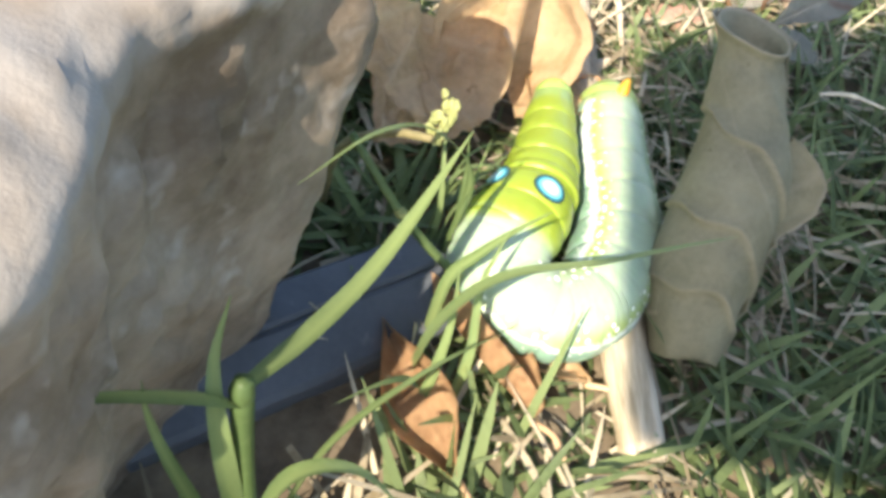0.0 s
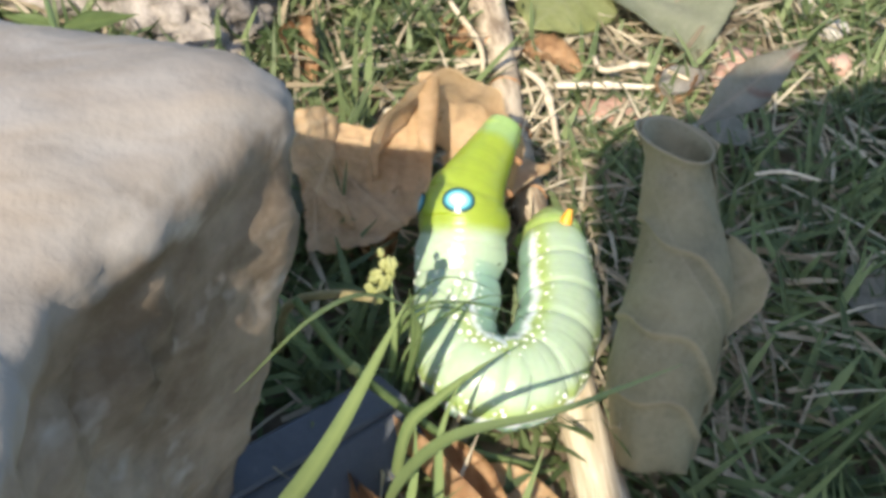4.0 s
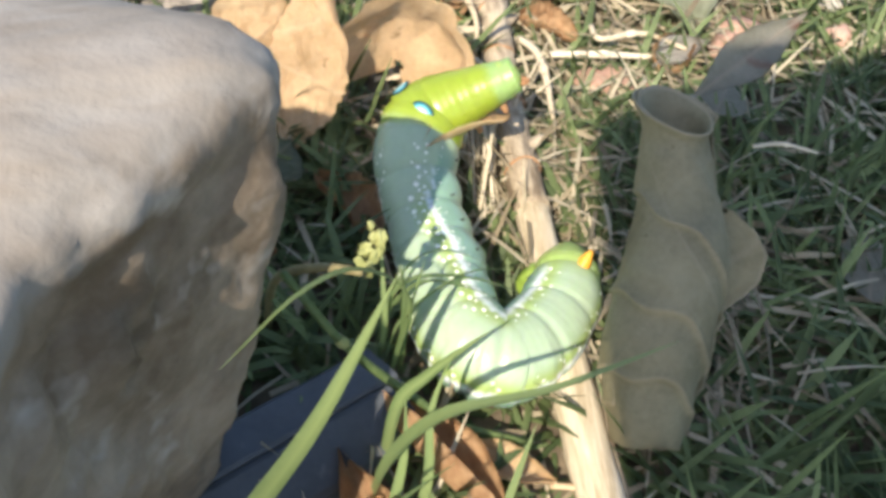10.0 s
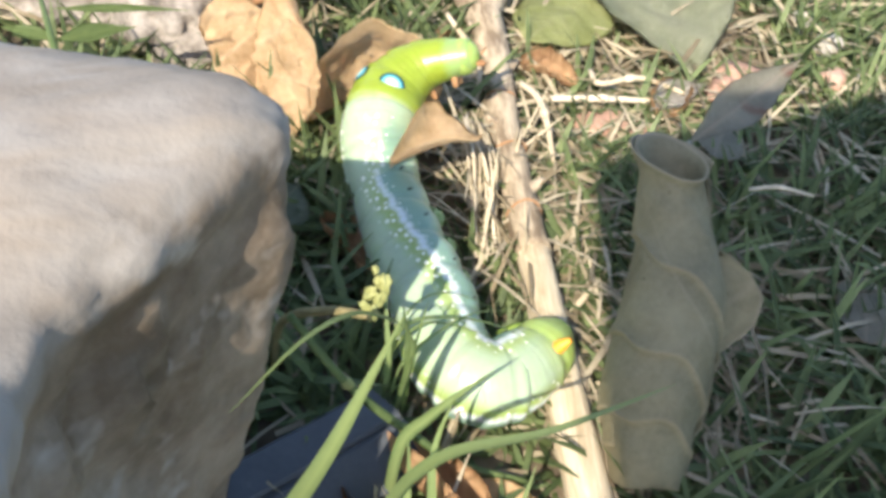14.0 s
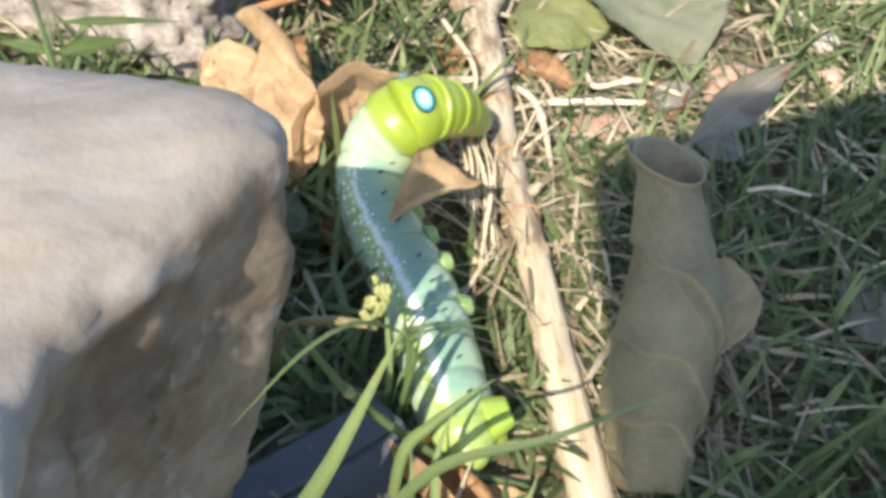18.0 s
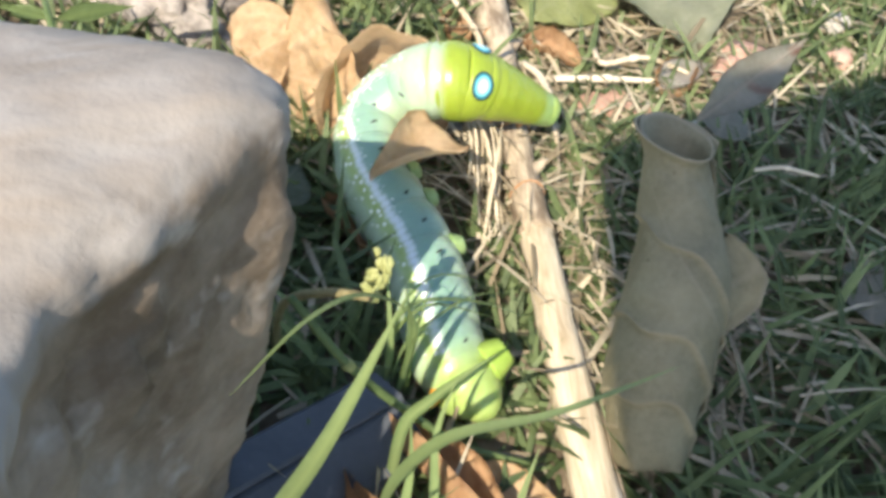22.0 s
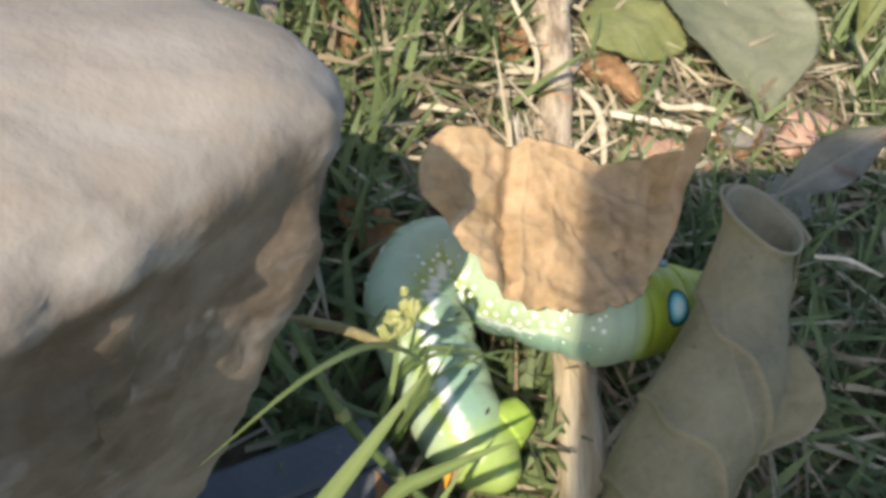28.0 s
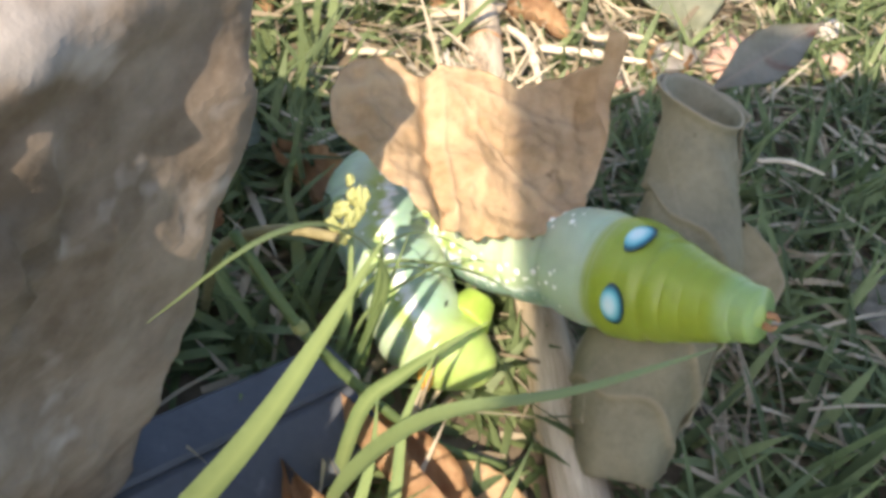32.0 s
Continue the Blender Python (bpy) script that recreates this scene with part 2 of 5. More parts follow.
def skin_material(name, rough=0.34, sss=0.25, folds=0.45):
    """The caterpillar's skin: its pigment pattern comes with the mesh, fine mottling on top."""
    m, n, l = nodes_of(name)
    b = n["Principled BSDF"]
    at = n.new("ShaderNodeAttribute")
    at.attribute_name = "pigment"
    tc = n.new("ShaderNodeTexCoord")
    t = n.new("ShaderNodeTexNoise")
    t.inputs["Scale"].default_value, t.inputs["Detail"].default_value = 700, 5
    l.new(tc.outputs["Object"], t.inputs["Vector"])
    r = n.new("ShaderNodeMapRange")
    r.inputs["To Min"].default_value, r.inputs["To Max"].default_value = 0.86, 1.12
    l.new(t.outputs["Fac"], r.inputs["Value"])
    mul = n.new("ShaderNodeVectorMath")
    mul.operation = "SCALE"
    l.new(at.outputs["Color"], mul.inputs[0])
    l.new(r.outputs["Result"], mul.inputs["Scale"])
    l.new(mul.outputs["Vector"], b.inputs["Base Color"])
    b.inputs["Roughness"].default_value = rough
    b.inputs["Subsurface Weight"].default_value = sss
    b.inputs["Subsurface Radius"].default_value = (0.6, 1.0, 0.3)
    b.inputs["Subsurface Scale"].default_value = 0.0015
    bp = n.new("ShaderNodeBump")
    bp.inputs["Strength"].default_value, bp.inputs["Distance"].default_value = 0.12, 0.0003
    rings = n.new("ShaderNodeTexWave")
    rings.bands_direction = "Y"
    rings.inputs["Scale"].default_value, rings.inputs["Distortion"].default_value, rings.inputs["Detail"].default_value = 300, 1.2, 2
    l.new(tc.outputs["Object"], rings.inputs["Vector"])
    both = n.new("ShaderNodeMath")
    both.operation = "MULTIPLY_ADD"
    both.inputs[1].default_value = folds
    l.new(rings.outputs["Fac"], both.inputs[0])
    l.new(t.outputs["Fac"], both.inputs[2])
    l.new(both.outputs[0], bp.inputs["Height"])
    l.new(bp.outputs["Normal"], b.inputs["Normal"])
    return m


SKIN = skin_material("caterpillar_skin")
EYE = skin_material("eyespot_skin", 0.25, 0.0, 0.0)
SPOT = mat("white_spot", (0.72, 0.76, 0.68), (0.85, 0.88, 0.82), 0.4, 300, 1500, 0.0)
HORN = mat("horn", (0.62, 0.28, 0.03), (0.80, 0.42, 0.06), 0.4, 300, 1500, 0.1)
BLACK = mat("spiracle", (0.012, 0.012, 0.012), (0.03, 0.03, 0.03), 0.4, 300, 1500, 0.0)
PROLEG = mat("proleg", (0.20, 0.31, 0.12), (0.31, 0.42, 0.18), 0.42, 300, 1500, 0.2)
CLASPER = mat("clasper", (0.21, 0.33, 0.045), (0.31, 0.43, 0.09), 0.4, 300, 1500, 0.2)

# ---------------------------------------------------------------- ground


def ground_z(x, y):
    """Low humps of the soil near the middle, level further out."""
    near = max(0.0, 1 - math.hypot(x - 5, y - 12) / 40)
    return near * 0.14 * noise.noise(Vector((x * 0.5, y * 0.5, 0))) - 0.05


def build_ground():
    verts, faces = [], []
    xs = list(np.linspace(-12, 26, 153))
    ys = list(np.linspace(-4, 36, 161))
    xs = [-200000, -5000, -300, -60] + xs + [60, 300, 5000, 200000]
    ys = [-200000, -5000, -300, -60] + ys + [70, 300, 5000, 200000]
    for y in ys:
        for x in xs:
            fine = 0.05 * noise.noise(Vector((x * 2.3, y * 2.3, 3))) if -12 <= x <= 26 and -4 <= y <= 36 else 0
            verts.append((x, y, ground_z(x, y) + fine))
    w = len(xs)
    for j in range(len(ys) - 1):
        for i in range(w - 1):
            faces.append((j * w + i, j * w + i + 1, (j + 1) * w + i + 1, (j + 1) * w + i))
    ob = sheet("ground", verts, faces, SOIL)
    return tagged(ob, "bare brown soil between the tufts of a lawn", "ground", kind="structure")


build_ground()

# ---------------------------------------------------------------- rocks


def rock_mesh(rings, corners, top, rough, seed, lumps=0.5, sides=120, count=56, ribs=0.0):
    """A rock: one rounded outline through the corners, scaled ring by ring of (height, scale, shift x, shift y)."""
    loop = smooth_line(list(corners) + [corners[0]], sides + 1)[:-1]
    mid = sum(loop, Vector()) / sides
    bm = bmesh.new()
    grid = []
    hs = [r[0] for r in rings]
    for j in range(count):
        h = hs[0] + (hs[-1] - hs[0]) * j / (count - 1)
        s = lerp(h, hs, [r[1] for r in rings])
        sx, sy = lerp(h, hs, [r[2] for r in rings]), lerp(h, hs, [r[3] for r in rings])
        row = []
        for k in range(sides):
            p = mid + (loop[k] - mid) * s + Vector((sx, sy, 0))
            p.z = h
            d = (loop[k] - mid).normalized() + Vector((0, 0, 0.25))
            q = p + Vector((seed * 7.1, 0, 0))
            p += d * rough * (lumps * fbm(q, 0.55, 3) + 0.35 * fbm(q, 2.0, 4) + 0.10 * fbm(q, 7.0, 3))
            low = max(0.0, min(1.0, (hs[-1] - 0.35 - h) / 0.5))
            p += d * rough * (0.5 + ribs * low) * (abs(noise.noise(Vector((q.x * 2.4 + q.z * 0.5, q.y * 2.4, q.z * 0.55)))) - 0.25)
            row.append(bm.verts.new(p))
        grid.append(row)
    for a, b in zip(grid, grid[1:]):
        for k in range(sides):
            bm.faces.new((a[k], a[(k + 1) % sides], b[(k + 1) % sides], b[k]))
    last = grid[-1]
    mid = sum((v.co for v in last), Vector()) / sides
    for step in range(1, 13):
        f = 1 - step / 13
        row = []
        for v in last:
            p = mid + (v.co - mid) * f
            p.z = v.co.z * f ** 2 + (1 - f ** 2) * (mid.z + top) + rough * 0.25 * fbm(p, 1.4, 4)
            row.append(bm.verts.new(p))
        prev = grid[-1]
        for k in range(sides):
            bm.faces.new((prev[k], prev[(k + 1) % sides], row[(k + 1) % sides], row[k]))
        grid.append(row)
    bm.faces.new(grid[-1])
    return bm


boulder_mesh = rock_mesh(
    [(-0.6, 0.89, -0.42, -0.5), (0.5, 0.90, -0.30, -0.5), (1.6, 0.91, -0.12, -0.48), (2.6, 0.925, 0.0, -0.42), (3.8, 0.943, 0.06, -0.26), (4.8, 0.958, 0.06, -0.10), (5.35, 0.972, 0.04, -0.02), (5.6, 1.0, 0.03, 0.0), (5.78, 1.0, 0, 0), (5.9, 0.975, -0.03, 0.03), (6.0, 0.94, -0.06, 0.05)],
    [(1.14, 6.5, 0), (1.06, 6.95, 0), (0.5, 7.2, 0), (-0.95, 7.3, 0), (-3.2, 7.5, 0), (-6.2, 7.0, 0), (-7.2, 4.2, 0), (-6.6, 1, 0), (-4.0, -0.8, 0), (-1.5, 0.4, 0), (-0.68, 2.1, 0), (-0.34, 3.4, 0), (-0.22, 4.1, 0), (0.0, 4.72, 0), (0.29, 5.25, 0), (0.60, 5.75, 0), (0.92, 6.22, 0)],
    0.55, 0.22, 1, 0.35, 200, 90, 0.8)
for v in boulder_mesh.verts:  # the right end is worn round
    lean = max(0.0, min(1.0, (v.co.z - 2.5) / 3.2)) * lerp(v.co.y, [0.5, 1.5, 3.2, 3.9, 4.4, 5.1], [0.0, -0.2, -0.1, 0.2, 0.26, 0.0])
    v.co.x -= lean * max(0.0, min(1.0, (v.co.x + 2.5) / 1.2))
    v.co.x -= 0.12 * max(0.0, min(1.0, (v.co.z - 4.9) / 0.9)) * max(0.0, min(1.0, (v.co.x - 0.2) / 0.9))
for v in boulder_mesh.verts:  # the broken flank is ribbed from top to bottom
    low = max(0.0, min(1.0, (5.45 - v.co.z) / 0.6))
    q = Vector((v.co.x * 1.25 + v.co.z * 0.35, v.co.y * 1.25 - v.co.z * 0.25, v.co.z * 0.38))
    out = Vector((v.co.x + 3.2, v.co.y - 3.4, 0)).normalized()
    low *= lerp(v.co.y, [4.8, 6.0], [1.0, 0.5])
    v.co += out * low * (0.38 * (0.20 - abs(noise.noise(q))) + 0.15 * (0.18 - abs(noise.noise(q * 2.6 + Vector((4, 1, 2))))))
lit_top = boulder_mesh.verts.layers.float.new("lit_top")
for v in boulder_mesh.verts:  # the sunlit top is painted paler, its uneven edge against the shaded, browner flank
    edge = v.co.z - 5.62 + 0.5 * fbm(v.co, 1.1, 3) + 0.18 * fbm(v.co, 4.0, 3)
    v[lit_top] = max(0.0, min(1.0, 0.5 + edge / 0.3)) * max(0.0, min(1.0, 0.68 + 0.34 * fbm(v.co, 1.9, 4) + 0.30 * fbm(v.co, 5.0, 2)))
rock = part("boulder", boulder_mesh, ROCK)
tagged(rock, "large brown-grey boulder with a pale sunlit top standing in grass", "rock")

lump = part("rough_stone", rock_mesh(
    [(-0.8, 1.0, 0, 0), (0.4, 1.05, 0, 0), (1.3, 1.0, 0, 0), (2.0, 0.86, 0, 0.1), (2.5, 0.6, 0, 0.2)],
    [(0.7, 17.6, 0), (0.3, 19.5, 0), (-1.5, 20.4, 0), (-4, 20.5, 0), (-6, 19, 0), (-5.5, 17, 0), (-3.2, 16.2, 0), (-1.6, 15.4, 0), (-0.4, 15.7, 0)], 0.3, 0.75, 5, 0.7), ROUGH_STONE)
tagged(lump, "rough grey pitted stone lying in grass", "rock")


def slate_strip(prof, seed):
    """One face of the dark blue-grey strip, a bar of the given profile."""
    a, b = Vector((-1.9, 4.2, 0.12)), Vector((2.62, 7.15, 0.28))
    along = (b - a).normalized()
    side = Vector((along.y, -along.x, 0))
    bm = bmesh.new()
    rows = []
    for i in range(40):
        f = i / 39
        row = []
        for s, h in prof:
            p = a + along * ((b - a).length * f + (0.16 * s + 0.06 * noise.noise(Vector((s * 5, h * 5, seed))) if i == 39 else 0)) + side * s
            p.z += h + 0.02 * noise.noise(Vector((f * 9, s * 3, 2)))
            row.append(bm.verts.new(p))
        rows.append(row)
    m = len(prof)
    for p, q in zip(rows, rows[1:]):
        for k in range(m):
            bm.faces.new((p[k], p[(k + 1) % m], q[(k + 1) % m], q[k]))
    bm.faces.new(rows[0][::-1])
    bm.faces.new(rows[-1])
    bmesh.ops.recalc_face_normals(bm, faces=bm.faces)
    return bm


slate = thing("edging_strip", (0.4, 5.7, 0), "dark blue-grey ridged garden edging strip in the boulder's shade", "edging")
part("flat_top", slate_strip([(-0.62, -0.25), (-0.62, 0.34), (-0.56, 0.40), (-0.06, 0.44), (-0.02, 0.40), (-0.02, -0.25)], 1), SLATE, slate, smooth=False)
part("sloping_lip", slate_strip([(-0.015, -0.25), (-0.015, 0.36), (0.06, 0.37), (0.66, 0.10), (0.72, 0.02), (0.72, -0.25)], 2), SLATE, slate, smooth=False)

# ---------------------------------------------------------------- stick
stick = thing("stick", (5, 10, 0), "long dry stick, pale bare wood below, brown bark above", "stick")
part("bare_end", tube([(5.22, 4.9, 0.22), (5.12, 6.2, 0.26), (5.02, 8.2, 0.30), (4.96, 10.7, 0.34)], [0.30, 0.315, 0.29, 0.285], 14, 40, 0.10, 3), WOOD, stick, "pale stripped wood with splintered end")
for k, (y0, y1, side) in enumerate(((5.3, 7.4, 1), (7.9, 8.8, 1), (6.6, 7.3, -1), (9.0, 10.6, 1))):
    pts = [(lerp(y, [4.9, 10.7], [5.22, 4.96]) + side * 0.275, y, 0.30) for y in np.linspace(y0, y1, 5)]
    part("bark_shred", tube(pts, [0.02, 0.055, 0.045, 0.06, 0.02], 7, 30, 0.45, k + 11), BARK, stick, "thin shred of brown bark left on the bare wood")
part("barked_shaft", tube([(4.965, 10.55, 0.345), (4.90, 12.2, 0.36), (4.88, 14.0, 0.38), (4.93, 16.2, 0.42), (4.80, 18.0, 0.5)], [0.30, 0.285, 0.30, 0.33, 0.42], 14, 44, 0.16, 5), BARK, stick, "cracked brown bark")
part("fork", tube([(4.85, 17.6, 0.5), (5.3, 18.6, 0.62), (5.9, 20.2, 0.9), (6.3, 22, 1.2)], [0.36, 0.30, 0.27, 0.22], 12, 24, 0.12, 8), BARK, stick)
part("fork", tube([(4.82, 17.6, 0.5), (4.35, 18.8, 0.6), (3.7, 20.4, 0.8), (3.2, 22, 1.0)], [0.36, 0.33, 0.28, 0.24], 12, 24, 0.12, 9), BARK, stick)
for y in (11.5, 13.1, 14.6, 16.0):
    x, z = lerp(y, [10.55, 12.2, 14.0, 16.2], [4.965, 4.90, 4.88, 4.93]), lerp(y, [10.55, 16.2], [0.345, 0.42])
    ring = [(x + 0.30 * math.cos(a), y + 0.05 * math.sin(2 * a + y), z + 0.30 * math.sin(a)) for a in np.linspace(-0.5, 3.64, 14)]
    part("node_scar", tube(ring, [0.012, 0.022, 0.018, 0.024, 0.012], 6, 40, 0.4, y), TWIG, stick, "dark ring scar in the bark")
for y, dx, s in ((12.0, 0.30, 1), (13.7, -0.29, -1), (15.6, 0.32, 1), (16.9, -0.30, -1)):
    knot = tube([(4.9 + dx * 0.4, y, 0.45), (4.9 + dx, y + 0.08, 0.52), (4.9 + dx + 0.14 * s, y + 0.2, 0.56)], [0.15, 0.10, 0.05], 8, 8, 0.2, y)
    part("bark_knot", knot, BARK, stick)

# ---------------------------------------------------------------- leaves


def vein_layer(bm):
    return bm.verts.layers.float.new("vein")


def leaf_mesh(length, width, outline, bend=0.0, cup=0.0, curl=0.0, crumple=0.0, seed=0, nu=44, nv=28, pairs=6, roll_tip=0.0, thickness=0.018):
    """A leaf in its own space: the midrib runs along +y from the stalk, z is its upper side.
    outline: half widths from stalk to tip. bend: arch along the midrib. cup: rise of the sides. curl: rolling-in of the rims."""
    bm = bmesh.new()
    lay = vein_layer(bm)
    rows = []
    s0 = Vector((seed * 3.7, seed * 1.3, 0))
    for i in range(nu):
        u = i / (nu - 1)
        half = lerp(u, np.linspace(0, 1, len(outline)), outline) * width / 2
        half *= 1 + 0.05 * noise.noise(Vector((u * 14, seed, 0)))
        row = []
        for j in range(nv):
            v = 2 * j / (nv - 1) - 1
            edge = half * (1 + (0.06 * noise.noise(Vector((u * 22, v * 2, seed)))) * abs(v))
            x = v * edge
            y = u * length
            ax = abs(v)
            vein = max(0.0, 1 - abs(x) / 0.045)
            phase = (u * pairs - ax * 0.75 * half / max(0.3, length / pairs)) % 1.0
            vein = max(vein, 0.75 * max(0.0, 1 - min(phase, 1 - phase) / 0.07) * (1 - 0.5 * ax))
            z = cup * width * 0.5 * v * v * math.sin(math.pi * min(1, u + 0.08)) + bend * length * (u - u * u) * 1.0
            z += curl * width * 0.35 * max(0, ax - 0.55) ** 2 * 5
            x *= 1 - 0.35 * abs(curl) * max(0, ax - 0.55) * 2
            z += crumple * (0.5 * fbm(Vector((x, y, 0)) + s0, 0.9, 3) + 0.25 * fbm(Vector((x, y, 5)) + s0, 2.4, 3))
            z += 0.022 * vein * (1 if crumple < 0.2 else 1.4)
            z += roll_tip * length * max(0, u - 0.7) ** 2 * 3
            vert = bm.verts.new((x, y, z))
            vert[lay] = min(1.0, vein * 0.8)
            row.append(vert)
        rows.append(row)
    for a, b in zip(rows, rows[1:]):
        for j in range(nv - 1):
            bm.faces.new((a[j], a[j + 1], b[j + 1], b[j]))
    bmesh.ops.solidify(bm, geom=list(bm.faces), thickness=thickness)
    return bm


OVAL = (0.05, 0.45, 0.78, 0.95, 1.0, 0.96, 0.85, 0.68, 0.45, 0.22, 0.02)
LANCE = (0.05, 0.35, 0.7, 0.95, 1.0, 0.92, 0.75, 0.55, 0.34, 0.15, 0.01)
BLUNT = (0.15, 0.7, 0.95, 1.0, 0.98, 0.95, 0.9, 0.82, 0.68, 0.45, 0.1)
LOBED = (0.2, 0.75, 1.0, 0.82, 0.95, 0.72, 0.9, 0.66, 0.7, 0.4, 0.12)


def stalk_mesh(length, lift=0.1):
    return tube([(0, 0.05, 0), (0.03, -length * 0.5, lift), (0, -length, 0)], [0.05, 0.04, 0.045], 7, 10)


def lay_leaf(name, bm, material, m, label, stalk=0.6, stalk_material=None, category="leaf"):
    """A leaf thing with blade and stalk at the pose m, in centimetres."""
    base = m.translation.copy()
    ob = thing(name, tuple(base), label, category)
    turn = m.to_3x3().to_4x4()
    bmesh.ops.transform(bm, matrix=turn, verts=bm.verts)
    part("blade", bm, material, ob, local=True)
    if stalk:
        sm = stalk_mesh(stalk)
        bmesh.ops.transform(sm, matrix=turn, verts=sm.verts)
        part("stalk", sm, stalk_material or material, ob, local=True)
    return ob


def roll_shape(u):
    """Radius of the rolled leaf at u along its axis, and how far it swells to one side."""
    us = [0, 0.1, 0.2, 0.3, 0.4, 0.5, 0.6, 0.7, 0.8, 0.9, 0.96, 1.0]
    return (lerp(u, us, [0.46, 0.57, 0.64, 0.70, 0.73, 0.70, 0.64, 0.57, 0.53, 0.50, 0.53, 0.60]),
            lerp(u, us, [-0.02, -0.03, -0.02, 0.04, 0.11, 0.15, 0.17, 0.16, 0.12, 0.06, 0.02, 0.0]))


# Where each turn of the roll ends: its rim at the far left and right of the front, in shares of the length.
ROLL_RIMS = ((0.70, 0.37), (0.42, 0.17), (0.20, 0.04))


def rolled_leaf():
    """The grey-green leaf rolled into a leaning cone in overlapping turns, open and flared at the top, one lobe standing out."""
    low, high = Vector((5.85, 6.35, 0.42)), Vector((6.20, 9.95, 3.26))
    axis = (high - low)
    tan = axis.normalized()
    side = Vector((1, 0, 0))
    side = (side - tan * side.dot(tan)).normalized()
    out = side.cross(tan)  # towards the open sky and the eye
    bm = bmesh.new()
    lay = vein_layer(bm)
    nu, nv = 150, 170
    rows = []
    for i in range(nu):
        u = i / (nu - 1)
        r, aside = roll_shape(u)
        base = low + axis * u + side * aside
        row = []
        for j in range(nv):
            w = j / (nv - 1)
            deg = -200 + 560 * w
            a = radians(deg)
            front = max(-0.15, min(1.15, (deg if deg < 270 else deg - 360) / 180))
            rr = r * (1.0 - 0.16 * (1 - w)) + 0.02 * w
            rr += 0.05 * fbm((u * 5, w * 4, 2), 1.0, 3) + 0.06 * fbm((u * 3 + w * 2, w * 5 - u * 2, 6), 1.0, 3)
            vein = 0.0
            for left, right in ROLL_RIMS:
                rim = right + (left - right) * front + 0.05 * math.sin(math.pi * front) + 0.012 * math.sin(front * 15)
                over = u - rim
                rr += 0.05 * max(0.0, min(1.0, over / 0.012 + 0.5)) * max(0.0, 1 - over / 0.3)
                rr += 0.018 * math.exp(-((over - 0.010) / 0.010) ** 2)
                vein = max(vein, 0.8 * max(0.0, 1 - abs(over - 0.004) / 0.008))
            # the midrib runs slantwise down the front from the flared mouth, faint side veins branch from it
            rib = 0.93 - 0.62 * (1 - front) - 0.10 * math.sin(math.pi * front)
            vein = max(vein, 0.6 * max(0.0, 1 - abs(u - rib) / 0.009))
            for k in range(5):
                line = 0.12 + 0.19 * k - 0.34 * (front - 0.5) + 0.12 * math.sin(math.pi * front) + 0.01 * math.sin(front * 19 + k)
                vein = max(vein, (0.30, 0.42, 0.25, 0.38, 0.30)[k] * max(0.0, 1 - abs(u - line) / 0.007))
            rr += 0.022 * vein
            tip = -(0.14 + 0.44 * math.sin(a)) * u ** 5
            p = base + tan * (tip + 0.05 * noise.noise(Vector((w * 9, u * 2, 4))))
            p = p + side * (rr * math.cos(a)) + out * (rr * math.sin(a))
            vert = bm.verts.new(p)
            vert[lay] = min(1.0, 0.62 * vein + (0.6 if u > 0.988 else 0))
            row.append(vert)
        rows.append(row)
    for a, b in zip(rows, rows[1:]):
        for j in range(nv - 1):
            bm.faces.new((a[j], a[j + 1], b[j + 1], b[j]))
    bmesh.ops.recalc_face_normals(bm, faces=bm.faces)
    bmesh.ops.solidify(bm, geom=list(bm.faces), thickness=0.03)
    # the free lobe, a cupped half disc that comes out of the roll's seam
    wing = bmesh.new()
    lay = vein_layer(wing)
    nu, nv = 26, 18
    rows = []
    for i in range(nu):
        f = i / (nu - 1)
        u = 0.36 + 0.39 * f
        r, aside = roll_shape(u)
        reach = lerp(f, [0, 0.1, 0.25, 0.4, 0.62, 0.8, 0.92, 1.0], [0.0, 0.14, 0.42, 0.62, 0.72, 0.58, 0.36, 0.0])
        row = []
        for j in range(nv):
            v = j / (nv - 1)
            x = aside + 0.72 * r + v * (0.28 * r + reach)
            y = -0.30 * r - 0.10 * v + 0.34 * v ** 3 * reach + 0.05 * fbm((u * 6, v * 2, 9), 1.0, 3)
            vert = wing.verts.new(low + axis * (u - 0.03 * v * f) + side * x + out * y)
            rib = max(0.0, 1 - abs(f - 0.30 - 0.45 * v) / 0.05)
            vert[lay] = max(0.4 * rib, 0.55 if v > 0.95 else 0.0)
            row.append(vert)
        rows.append(row)
    for a, b in zip(rows, rows[1:]):
        for j in range(nv - 1):
            wing.faces.new((a[j], a[j + 1], b[j + 1], b[j]))
    bmesh.ops.recalc_face_normals(wing, faces=wing.faces)
    bmesh.ops.solidify(wing, geom=list(wing.faces), thickness=0.03)
    return bm, wing


roll_blade, roll_lobe = rolled_leaf()
roll = thing("rolled_leaf", (6.4, 6.5, 0), "large grey-green dry leaf rolled into a leaning cone", "leaf")
part("blade", roll_blade, OLIVE_LEAF, roll)
part("lobe", roll_lobe, OLIVE_LEAF, roll)
part("stalk", tube([(5.82, 6.5, 0.4), (5.88, 6.2, 0.12), (5.9, 5.8, -0.05)], [0.07, 0.06, 0.05], 8, 10), OLIVE_LEAF, roll)


